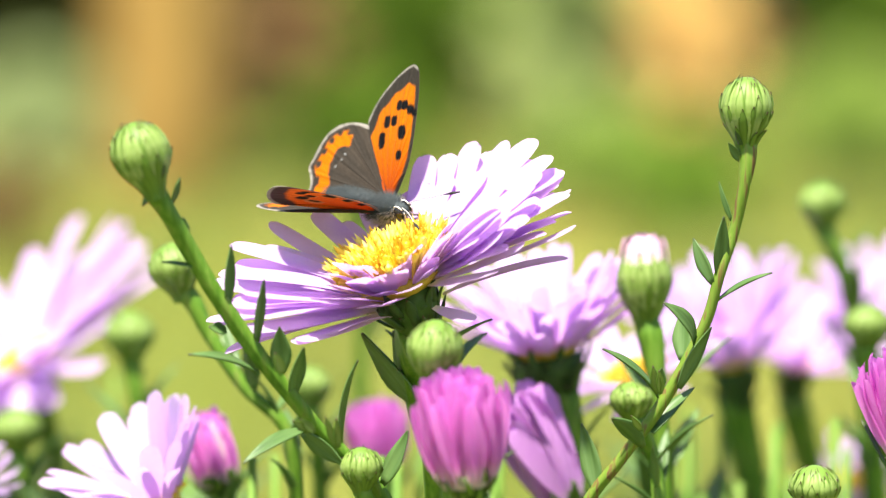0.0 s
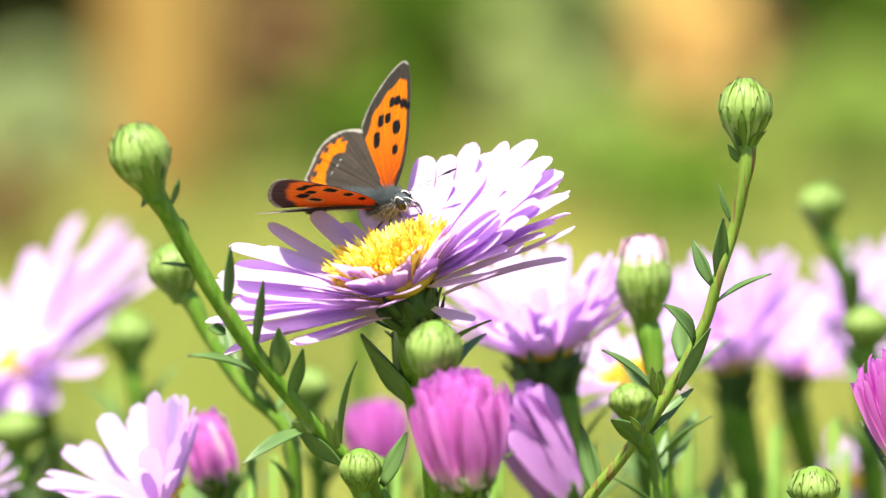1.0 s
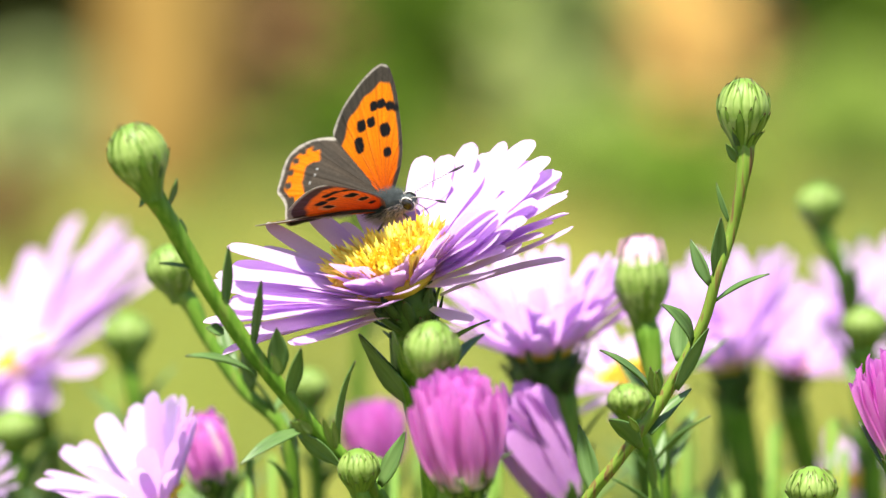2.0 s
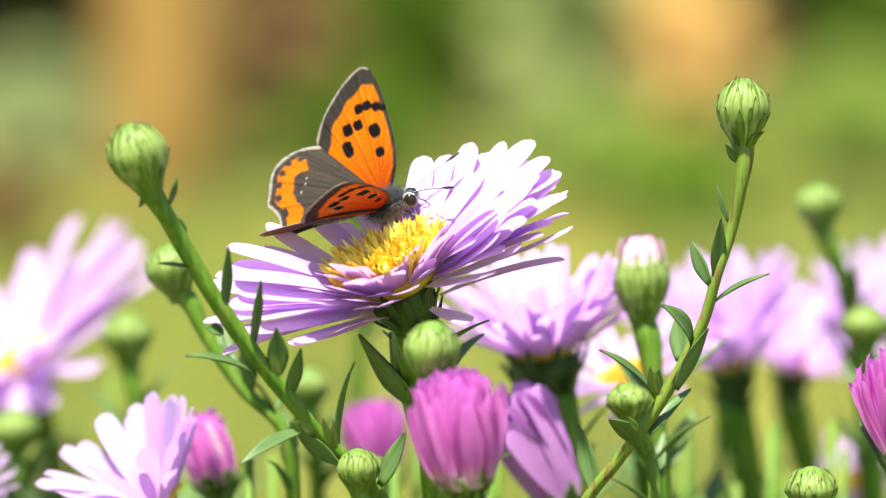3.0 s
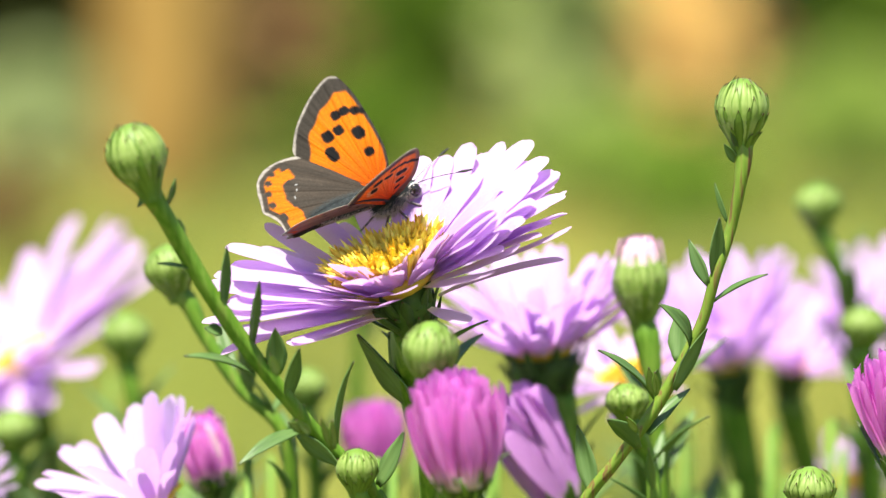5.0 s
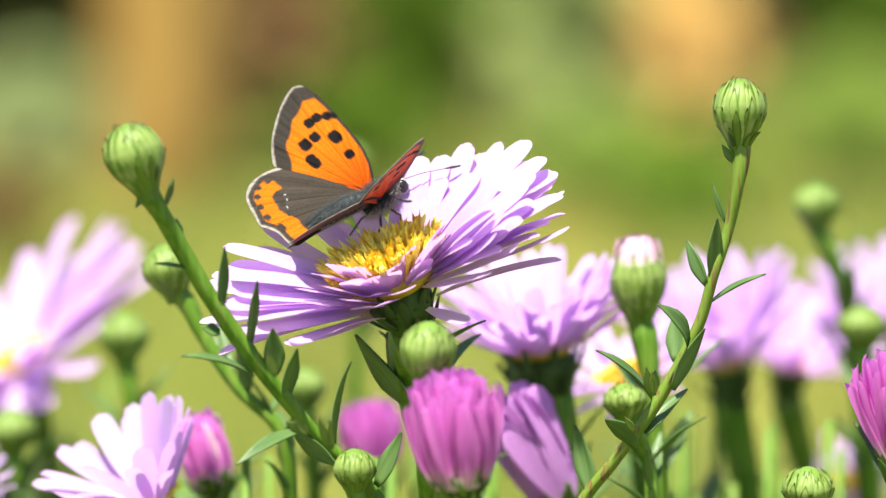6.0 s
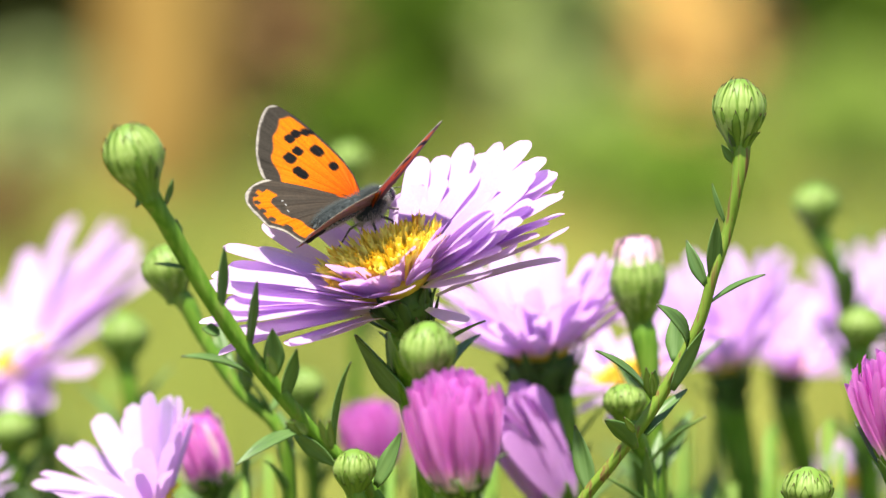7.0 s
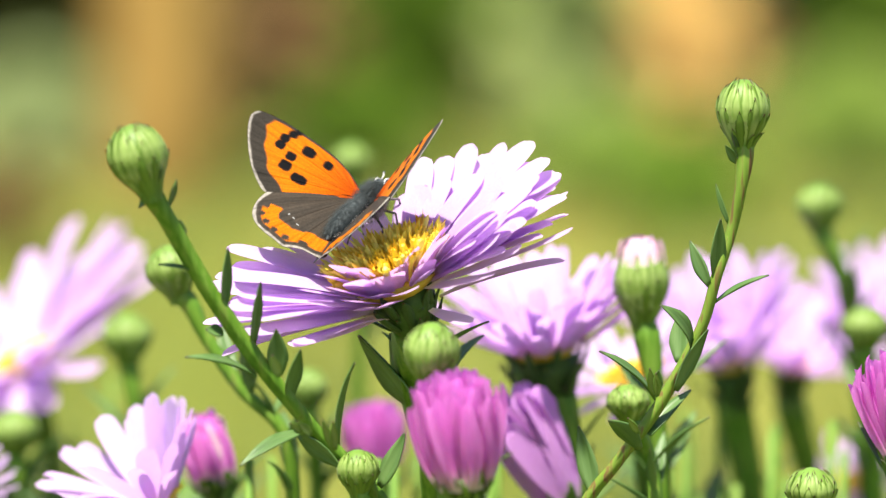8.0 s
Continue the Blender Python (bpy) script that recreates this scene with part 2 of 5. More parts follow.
def disc_mesh(r, seed, tall=1.0):
    """The florets of a head far off, in one mesh."""
    rnd = random.Random(seed + 1)
    verts, faces = [], []
    for spot in floret_spots(r, seed, tall):
        v, f = floret(rnd, *spot)
        faces += [tuple(k + len(verts) for k in q) for q in f]
        verts += v
    return mesh("disc_top", verts, faces, YELLOW)


FLORET_SET = [mesh("floret", *floret(random.Random(90 + k), Vector((0, 0, 0)), Vector((0, 0, 1)), 1.0, w), GOLD) for k, w in enumerate((0.050, 0.056, 0.062, 0.070))]


def leaf_part(parent, root, tip, width, face, bend=15, spin=0.0, cup=0.35, name="leaf", mat=None, label=""):
    root, tip = Vector(root), Vector(tip)
    ln = (tip - root).length
    v, f, u = blade(ln * 1.02, width, LEAF_W, bend, cup, 0, 12, 5, thick=0.00018, wave=0.04)
    return part(name, mesh(name, v, f, mat or LEAF, u), parent, grow(root, tip, face, spin), label)


def stem_part(parent, pts, radii, mat=None, name="stem", sides=10):
    v, f = tube(pts, [r * 0.86 for r in radii], sides, 6, 0.10, 0.10)
    return part(name, mesh(name, v, f, mat or STEM), parent)


def leafy(th, pts, count, seed, size=(0.007, 0.013), first=0.08, last=0.8, wide=(0.15, 0.22)):
    """Narrow leaves that spring from a stem on alternate sides."""
    rnd = random.Random(seed)
    way, _ = spline(pts, [0] * len(pts), 6)
    for i in range(count):
        k = int((first + (last - first) * (i + rnd.random() * 0.6) / count) * (len(way) - 1))
        a = i * 2.4 + rnd.uniform(-0.5, 0.5)
        ln = rnd.uniform(*size)
        out = Vector((math.cos(a), math.sin(a), rnd.uniform(0.7, 1.6))).normalized()
        root = way[k]
        leaf_part(th, root, root + out * ln, ln * rnd.uniform(*wide), (-out.x * 0.6, -out.y * 0.6, 1.0), rnd.uniform(-45, 10))


def to_ground(p, lean=(0.0, 0.02)):
    """Two more stem points from p down to the soil."""
    x, y, z = p
    return [(x + lean[0] * 0.4, y + lean[1] * 0.5, z * 0.55), (x + lean[0], y + lean[1], -0.01)]


def calyx(parent, H, r, depth, count=22, seed=1, sets=None, flare=1.0):
    """Green cup under a flower head with rows of pointed bracts."""
    rnd = random.Random(seed)
    prof = [(r * 0.18, -depth), (r * 0.36, -depth * 0.86), (r * 0.72, -depth * 0.55), (r * 0.95, -depth * 0.2), (r * 0.9, 0.0), (r * 0.3, depth * 0.06)]
    v, f = lathe(prof, 14)
    cup = part("calyx", mesh("calyx", v, f, SHADEDCUP), parent, H)
    for row, (hgt, rad, ln) in enumerate(((-0.82, 0.40, 0.62), (-0.55, 0.72, 0.66), (-0.3, 0.90, 0.62))):
        m = count // 3
        for i in range(m):
            a = 360 * (i + 0.5 * row) / m + rnd.uniform(-6, 6)
            up = (58, 66, 76)[row] - rnd.uniform(0, 14) * flare
            ps = pose(0, 0, hgt * depth, 0, 0, a) @ pose(0, rad * r, 0, up, 0, 0) @ Matrix.Diagonal((depth * ln,) * 3 + (1,))
            part("bract", rnd.choice(sets or CALYX_SET), cup, ps)
    return cup


def aster(label, centre, axis, R, petals, elev, stem, radii, seed, sets=None, disc=0.27, jitter=6.0, lengths=(0.9, 1.05), cupd=0.24, mat=None, extra=(), tall=1.0, cupw=1.02, single=False):
    """An open daisy-like head. elev(azimuth) gives the lift of the petals above the head's plane, in degrees."""
    rnd = random.Random(seed)
    th = thing("aster_flower", label, "flower", "asters in bloom")
    H = facing(centre, axis)
    r = R * disc
    for i in range(petals):
        layer = i % 3
        az = 360 * i / petals + rnd.uniform(-3.0, 3.0)
        el = elev(az % 360) + (layer - 1) * 7.0 + rnd.uniform(-jitter, jitter)
        ln = R * rnd.uniform(*lengths) - r * 0.72
        m = H @ pose(0, 0, (layer - 1) * r * 0.10, 0, 0, az) @ pose(0, r * 0.72, 0, el, rnd.uniform(-11, 11), rnd.uniform(-5.5, 5.5)) @ Matrix.Diagonal((ln, ln, ln, 1))
        part("petal", rnd.choice(sets or LILAC_SET), th, m)
    for az, el, ln, drop in extra:
        wide = float(np.interp(az, [110, 130, 215, 245], [0.0025, 0.0030, 0.0030, 0.0027])) / (0.14 * ln) * rnd.uniform(0.88, 1.1) * (0.65 if el < 0 else 1.0)
        turn = float(np.interp(az, [0, 50, 80, 112, 135, 240, 258, 300, 335, 360], [0, -12, -22, -20, -6, 6, 18, 24, 10, 0])) * min(1.0, max(0.0, (el - 4) / 14, -el / 5)) + rnd.uniform(-9, 9)
        part("petal", rnd.choice(sets or LILAC_SET), th, H @ pose(0, 0, -drop, 0, 0, az) @ pose(0, r * 0.72, 0, el, turn, 0) @ Matrix.Diagonal((ln * wide, ln * 1.02, ln, 1)))
    v, f = lathe([(r * 0.5, -r * 0.3), (r * 0.86, -r * 0.08), (r * 0.95, 0.02 * r), (r * 0.8, r * 0.18), (r * 0.35, r * 0.27), (r * 0.05, r * 0.29)], 16)
    core = part("disc", mesh("disc", v, f, CORE), th, H)
    if single:
        for base, d, ln, w in floret_spots(r, seed, tall, 190, 0.76):
            part("floret", rnd.choice(FLORET_SET), core, pose(0, 0, r * 0.12) @ aim(base, d, rnd.uniform(0, 72)) @ Matrix.Diagonal((ln, ln, ln, 1)))
    else:
        tagged(part("disc_top", disc_mesh(r, seed, tall), core, pose(0, 0, r * 0.12)), "yellow tubular florets", kind="stuff")
    calyx(th, H @ pose(0, 0, -r * 0.2), r * cupw, R * cupd, 27, seed)
    stem_part(th, stem, radii, mat)
    leafy(th, stem[1:], 11, seed)
    return th


BUD_K = [0.0, 0.10, 0.22, 0.34, 0.46, 0.60, 0.74, 0.87, 0.95, 1.0]
BUD_R = [0.165, 0.19, 0.265, 0.37, 0.455, 0.49, 0.45, 0.345, 0.235, 0.10]


def hug_bract(k0, k1, half, lift, mat):
    """A pointed bract that lies on an egg of height and width 1 from height k0 to k1, its tip standing off a little."""
    verts, faces, uvs = [], [], []
    rows, cols = 9, 5
    for i in range(rows):
        s = i / (rows - 1)
        k = k0 + (k1 - k0) * s
        r = float(np.interp(k, BUD_K, BUD_R)) + 0.012 + lift * s * s
        w = half * (np.interp(s, [0, 0.25, 0.5, 0.75, 0.93, 1.0], [0.85, 1.0, 0.95, 0.68, 0.25, 0.02]))
        for j in range(cols):
            u = 2 * j / (cols - 1) - 1
            a = u * w
            rr = r - 0.016 * u * u + 0.008 * (1 - abs(u))
            verts.append((rr * math.sin(a), rr * math.cos(a), k - 0.5))
            uvs.append((u * 0.5 + 0.5, s))
    for i in range(rows - 1):
        for j in range(cols - 1):
            p = i * cols + j
            faces.append((p, p + cols, p + cols + 1, p + 1))
    n = len(verts)
    verts += [(x * 0.98, y * 0.98, z) for x, y, z in verts]
    uvs += uvs
    faces += [tuple(n + q for q in reversed(f)) for f in faces]
    rim = [i * cols for i in range(rows)] + [(rows - 1) * cols + j for j in range(1, cols)] + [i * cols + cols - 1 for i in range(rows - 2, -1, -1)]
    for p, q in zip(rim, rim[1:]):
        faces.append((p, q, n + q, n + p))
    return mesh("bract", verts, faces, mat, uvs)


HUG = [[hug_bract(k0, k1 + dv, half, lift, mat) for dv, lift in ((0, 0.012), (0.03, 0.03), (-0.05, 0.055))] for k0, k1, half, lift, mat in (
    (0.36, 0.995, 0.22, 0.0, PALEBRACT), (0.24, 0.95, 0.24, 0.0, PALEBRACT), (0.12, 0.84, 0.25, 0.0, PALEBRACT), (0.04, 0.60, 0.26, 0.0, BRACT), (0.0, 0.36, 0.28, 0.0, BRACT))]
PLUMP = [mesh("bud_head", *lathe([(r, k - 0.5) for k, r in zip(BUD_K, BUD_R)], 18), PALEBRACT)]


def bud(label, centre, axis, d, h, stem, radii, seed, rows=5, per=11, open_tip=None, mat=None, spin=0.0, leaves=10):
    """A closed egg-shaped bud wrapped in pointed bracts, on its stem."""
    rnd = random.Random(seed)
    th = thing("aster_bud", label, "flower bud", "aster buds")
    H = aim(centre, axis, spin)
    head = part("bud_head", PLUMP[0], th, H @ Matrix.Diagonal((d, d, h, 1)))
    for row in range(rows):
        for i in range(per):
            a = 360 * (i + 0.5 * (row % 2)) / per + rnd.uniform(-4, 4)
            part("bract", rnd.choice(HUG[row]), head, pose(0, 0, rnd.uniform(-0.02, 0.02), 0, 0, a))
    for i in range(7):
        # loose bracts on the neck, their dark tips standing off
        k = rnd.uniform(0.02, 0.22)
        ps = H @ pose(0, 0, (k - 0.5) * h, 0, 0, i * 137.5) @ pose(0, float(np.interp(k, BUD_K, BUD_R)) * d * 0.92, 0, 70 - rnd.uniform(0, 22), 0, 0)
        part("bract", rnd.choice(CALYX_SET), head, (H @ Matrix.Diagonal((d, d, h, 1))).inverted() @ ps @ Matrix.Diagonal((h * 0.30,) * 3 + (1,)))
    if open_tip:
        for i in range(26):
            a = 16.4 * i + rnd.uniform(-8, 8)
            ln = h * (rnd.uniform(0.34, 0.42) if i % 2 else rnd.uniform(0.40, 0.46))
            ps = H @ pose(0, 0, h * 0.2, 0, 0, a) @ pose(0, d * (0.44 if i % 2 else 0.28), 0, (94 if i % 2 else 92) + rnd.uniform(0, 14), 0, 0) @ Matrix.Diagonal((ln, ln, ln, 1))
            part("petal", rnd.choice(open_tip), th, ps)
    top = Vector(centre) - Vector(axis).normalized() * h * 0.36
    stem_part(th, [tuple(top)] + list(stem), [d * 0.24] + [max(radii[0], d * 0.185)] + list(radii[1:]), mat)
    if leaves:
        leafy(th, stem[1:], leaves, seed, (0.006, 0.011))
    return th


def opening(label, base, axis, h, w_top, w_base, petals, stem, radii, seed, sets, spread=10.0, cup=0.32):
    """A half-open head: a brush of upright petals in a green cup."""
    rnd = random.Random(seed)
    th = thing("opening_aster", label, "flower", "half-open asters")
    H = aim(base, axis)
    tilt = math.degrees(math.atan2((w_top - w_base) / 2, h))
    for i in range(petals):
        ring = i % 3
        q = (1.0, 0.72, 0.4)[ring]
        a = 360 * i / petals + rnd.uniform(-6, 6)
        ln = h * (0.84, 0.97, 1.05)[ring] * rnd.uniform(0.93, 1.05)
        ps = H @ pose(0, 0, 0, 0, 0, a) @ pose(0, w_base / 2 * q, 0, 90 - tilt * q * 1.15 - rnd.uniform(-3, spread * 0.3), rnd.uniform(-14, 14), 0) @ Matrix.Diagonal((ln, ln, ln, 1))
        part("petal", rnd.choice(sets), th, ps)
    calyx(th, H @ pose(0, 0, h * cup * 0.35), w_base * 0.52, h * cup, 21, seed, BRACT_SET)
    stem_part(th, stem, radii)
    leafy(th, stem, 8, seed, (0.006, 0.010), 0.15)
    return th


# ---- ground and distance ----


def lawn_mat():
    m, nt, nd, bs = node_mat("lawn")
    wide = ramp(nt, tex_noise(nt, 7.0, 3.0, stretch=(1, 0.16, 1)).outputs[0], [(0.32, (0.095, 0.115, 0.014)), (0.5, (0.135, 0.15, 0.022)), (0.66, (0.22, 0.195, 0.04))]).outputs[0]
    fine = ramp(nt, tex_noise(nt, 60.0, 6.0).outputs[0], [(0.3, (0.45,) * 3), (0.7, (1.3,) * 3)]).outputs[0]
    nt.links.new(mix_col(nt, 1.0, wide, fine, "MULTIPLY"), bs.inputs["Base Color"])
    bs.inputs["Roughness"].default_value, bs.inputs["Specular IOR Level"].default_value = 0.9, 0.1
    return m


LAWN = lawn_mat()
SOIL = solid_mat("bed_soil", [(0.3, (0.035, 0.024, 0.016)), (0.7, (0.09, 0.065, 0.045))], 40, 0.95, (1, 1, 1), 0.004, 0.1)
gv = [(-400, -400, 0), (400, -400, 0), (400, 400, 0), (-400, 400, 0)]
tagged(new("ground", mesh("ground", gv, [(0, 1, 2, 3)], LAWN)), "sunlit yellow-green lawn reaching into the distance", "ground", kind="structure")


def soil_bed():
    """A low mound of crumbly soil under the asters, with an irregular rim."""
    verts, faces = [], []
    rings, seg = 26, 72
    for i in range(rings + 1):
        q = i / rings
        for k in range(seg):
            t = 2 * math.pi * k / seg
            wob = 1 + 0.10 * noise.noise(Vector((math.cos(t) * 1.6, math.sin(t) * 1.6, 4.0)))
            x, y = math.cos(t) * q * 0.85 * wob, 0.08 + math.sin(t) * q * 0.40 * wob
            lump = 0.012 * noise.noise(Vector((x * 22, y * 22, 1))) + 0.006 * noise.noise(Vector((x * 70, y * 70, 2)))
            verts.append((x, y, (0.03 * (1 - q ** 3) + lump * (1 - q ** 6)) - (0.01 if i == rings else 0)))
    for i in range(rings):
        for k in range(seg):
            p, r = i * seg + k, i * seg + (k + 1) % seg
            faces.append((p, p + seg, r + seg, r))
    tagged(new("flower_bed", mesh("flower_bed", verts, faces, SOIL)), "low bed of dark crumbly soil under the asters", "soil", kind="structure")


def grass():
    """Blades in tufts across the lawn behind the bed."""
    rnd = random.Random(77)
    verts, faces = [], []
    for _ in range(2600):
        y = 1.4 + 7.0 * rnd.random()
        x = rnd.uniform(-1, 1) * (0.30 + 0.11 * y)
        for _ in range(7):
            p = Vector((x + rnd.gauss(0, 0.02), y + rnd.gauss(0, 0.02), -0.004))
            a, h = rnd.uniform(0, 6.283), rnd.uniform(0.025, 0.06)
            d = Vector((math.cos(a), math.sin(a), 0))
            s = Vector((-d.y, d.x, 0)) * rnd.uniform(0.0012, 0.0022)
            o = len(verts)
            verts += [p - s, p + s, p + d * h * 0.25 + Vector((0, 0, h * 0.6)) + s * 0.8, p + d * h * 0.25 + Vector((0, 0, h * 0.6)) - s * 0.8, p + d * h * 0.7 + Vector((0, 0, h))]
            faces += [(o, o + 1, o + 2, o + 3), (o + 3, o + 2, o + 4)]
    m = solid_mat("grass_blade", [(0.3, (0.06, 0.11, 0.012)), (0.7, (0.17, 0.20, 0.035))], 3, 0.6)
    tagged(new("lawn_grass", mesh("lawn_grass", verts, faces, m)), "short yellow-green lawn grass", "grass", kind="stuff")


soil_bed()
grass()

BARK = solid_mat("tan_post_wood", [(0.3, (0.28, 0.16, 0.036)), (0.7, (0.39, 0.235, 0.06))], 14, 0.8, (1, 1, 0.1), 0.002)
PALEBARK = solid_mat("pale_post_wood", [(0.3, (0.66, 0.38, 0.13)), (0.7, (0.80, 0.50, 0.20))], 14, 0.8, (1, 1, 0.1), 0.002)
BROWN = solid_mat("dry_leaf", [(0.3, (0.125, 0.07, 0.023)), (0.7, (0.185, 0.107, 0.035))], 9, 0.8)
HEDGE = solid_mat("hedge_leaf", [(0.3, (0.055, 0.11, 0.007)), (0.7, (0.095, 0.16, 0.013))], 5, 0.8, spec=0.1)
OLIVE = solid_mat("olive_leaf", [(0.3, (0.025, 0.03, 0.005)), (0.7, (0.06, 0.06, 0.01))], 5, 0.8, spec=0.1)
FRESH = solid_mat("fresh_leaf", [(0.3, (0.12, 0.19, 0.026)), (0.7, (0.20, 0.28, 0.05))], 5, 0.8, spec=0.1)
LIGHT = solid_mat("pale_leaf", [(0.3, (0.29, 0.36, 0.11)), (0.7, (0.39, 0.46, 0.17))], 5, 0.8, spec=0.1)
TANLEAF = solid_mat("tan_dry_leaf", [(0.3, (0.56, 0.35, 0.10)), (0.7, (0.74, 0.49, 0.17))], 9, 0.8, spec=0.1)
SAGE = solid_mat("sage_leaf", [(0.3, (0.17, 0.22, 0.08)), (0.7, (0.26, 0.31, 0.13))], 5, 0.8, spec=0.1)
WOODY = solid_mat("twig_bark", [(0.3, (0.05, 0.035, 0.02)), (0.7, (0.11, 0.08, 0.05))], 30, 0.85)
# near-black, for the far post and the bands round all posts
NEARBLACK = solid_mat("near_black_post", [(0.3, (0.012, 0.012, 0.014)), (0.7, (0.03, 0.028, 0.026))], 20, 0.8, (1, 1, 0.1))


def post(label, x, y, w, h, mat):
    """A round fence post with a chamfered head, set in the ground."""
    th = thing("wooden_post", label, "post", "garden posts", pose(x, y, 0))
    v, f = lathe([(w / 2 * 1.04, -0.3), (w / 2 * 1.03, 0.1), (w / 2, h * 0.5), (w / 2 * 0.97, h - 0.03), (w / 2 * 0.8, h)], 18, 0.02)
    part("shaft", mesh("shaft", v, f, mat), th)
    v, f = lathe([(w / 2 * 0.99, h - 0.09), (w / 2 * 1.03, h - 0.085), (w / 2 * 1.03, h - 0.065), (w / 2 * 0.99, h - 0.06)], 18)
    part("band", mesh("band", v, f, NEARBLACK), th, label="dark metal band")


def shrub(label, x, y, rx, ry, h, mat, seed, leaves=2600, size=0.05):
    """Woody limbs from one foot and a crown of single leaves in clumps, with gaps."""
    rnd = random.Random(seed)
    th = thing("garden_shrub", label, "shrub", "shrubs behind the bed", pose(x, y, 0))
    clumps = []
    for i in range(26):
        a, q, k = rnd.uniform(0, 6.283), math.sqrt(rnd.random()), rnd.uniform(0.06, 1.0)
        wd = math.sin(min(k, 0.95) * 2.4 + 0.5)
        clumps.append(Vector((math.cos(a) * q * rx * wd, math.sin(a) * q * ry * wd, k * h)))
    for c in clumps[:9]:
        v, f = tube([(0, 0, -0.05), (c.x * 0.3, c.y * 0.3, c.z * 0.45), tuple(c)], [0.02, 0.012, 0.004], 6, 4)
        part("limb", mesh("limb", v, f, WOODY), th)
    verts, faces = [], []
    for i in range(leaves):
        c = rnd.choice(clumps)
        p = c + Vector((rnd.gauss(0, 1), rnd.gauss(0, 1), rnd.gauss(0, 1))) * 0.36 * min(rx, ry)
        if p.z < 0.03:
            continue
        d = Vector((rnd.uniform(-1, 1), rnd.uniform(-1, 1), rnd.uniform(-0.4, 0.8))).normalized()
        s = d.orthogonal().normalized() * size * rnd.uniform(0.25, 0.45)
        ln = d * size * rnd.uniform(0.8, 1.4)
        o = len(verts)
        lift = d.cross(s).normalized() * size * 0.12
        verts += [p, p + ln * 0.45 + s + lift, p + ln, p + ln * 0.45 - s + lift, p + ln * 0.5]
        faces += [(o, o + 1, o + 4), (o + 1, o + 2, o + 4), (o + 2, o + 3, o + 4), (o + 3, o, o + 4)]
    tagged(part("crown", mesh("crown", verts, faces, mat, smooth=False), th), kind="stuff")


post("round tan wooden post standing in the lawn", -0.296, 5.38, 0.128, 1.6, BARK)
post("pale orange-brown wooden post standing in the lawn", 0.245, 6.2, 0.160, 1.6, PALEBARK)
shrub("tan shrub of dry leaves round a post", 0.200, 5.95, 0.085, 0.12, 0.17, TANLEAF, 16, 5200, 0.03)
post("dark post far back in the lawn", 0.416, 6.75, 0.075, 1.6, NEARBLACK)
shrub("brown shrub of dry autumn leaves behind the lawn", -0.165, 6.1, 0.12, 0.14, 0.24, BROWN, 11, 5200, 0.035)
shrub("dark green shrub behind the lawn", 0.020, 6.0, 0.085, 0.12, 0.26, HEDGE, 12, 4200, 0.03)
shrub("pale green shrub behind the lawn", 0.134, 5.8, 0.045, 0.08, 0.24, LIGHT, 15, 4200, 0.03)
shrub("dark olive shrub behind the lawn", -0.515, 6.4, 0.10, 0.15, 0.3, OLIVE, 13, 5200)
shrub("bright green shrub behind the lawn", 0.57, 6.75, 0.10, 0.2, 0.3, HEDGE, 14)
shrub("low pale green clump of herbs in the lawn", -0.448, 5.6, 0.05, 0.10, 0.085, SAGE, 17, 2600, 0.025)
shrub("low brown clump of withered leaves in the lawn", -0.442, 4.95, 0.03, 0.06, 0.065, BROWN, 18, 1800, 0.02)
shrub("low green clump of herbs in the lawn", 0.250, 5.1, 0.05, 0.10, 0.07, HEDGE, 19, 2400, 0.022)
shrub("low yellow-green clump of herbs in the lawn", 0.446, 5.5, 0.055, 0.10, 0.09, FRESH, 20, 2400, 0.025)
shrub("low fresh green clump of herbs in the lawn", 0.17, 5.3, 0.06, 0.10, 0.05, FRESH, 21, 2400, 0.025)
shrub("low green clump of weeds in the lawn", -0.088, 5.5, 0.05, 0.10, 0.085, HEDGE, 22, 2400, 0.025)

# ---- the main flower ----


# petals of the large head: azimuth (0 away from the viewer, 90 to the low side), lift, length in mm, drop under the disc in mm
LOW_SIDE = [(24, 34, 12.8, 0.0), (18, 31, 10.1, 0.0), (47, 38, 14.4, 0.3), (56, 36, 13.2, 0.6), (73, 41, 15.6, 0.2), (70, 30, 15.7, 0.6), (93, 33, 16.5, 0.2), (78, 27, 17.1, 0.8), (101, 29, 14.4, 0.4),
            (103, 24, 16.4, 0.8), (88, 18, 17.5, 1.0), (81, 12, 17.3, 1.4), (111, 20, 12.9, 1.2), (96, 7, 16.5, 2.2), (101, 10, 12.7, 2.0), (115, 11, 10.7, 2.0), (120, 12, 10.4, 2.2), (136, 14, 7.7, 2.6)]
FRONT_SIDE = [(123, 34, 9.7, 0.2), (130, 28, 9.2, 0.8), (131, 43, 8.1, 0.0), (137, 36, 8.1, 0.2), (142, 29, 7.0, 0.7), (162, 24, 5.1, 0.4), (153, 52, 5.9, -0.2), (193, 43, 4.4, -0.4), (185, 14, 5.0, 0.3),
              (209, 24, 4.6, 0.0), (153, 23, 5.7, 1.2), (140, 52, 7.5, 0.0), (163, 41, 5.2, 0.1), (176, 40, 4.7, 0.0), (148, 40, 6.9, 0.4), (213, 50, 5.5, -0.2), (209, 37, 5.1, 0.2), (172, 18, 4.7, 0.9)]
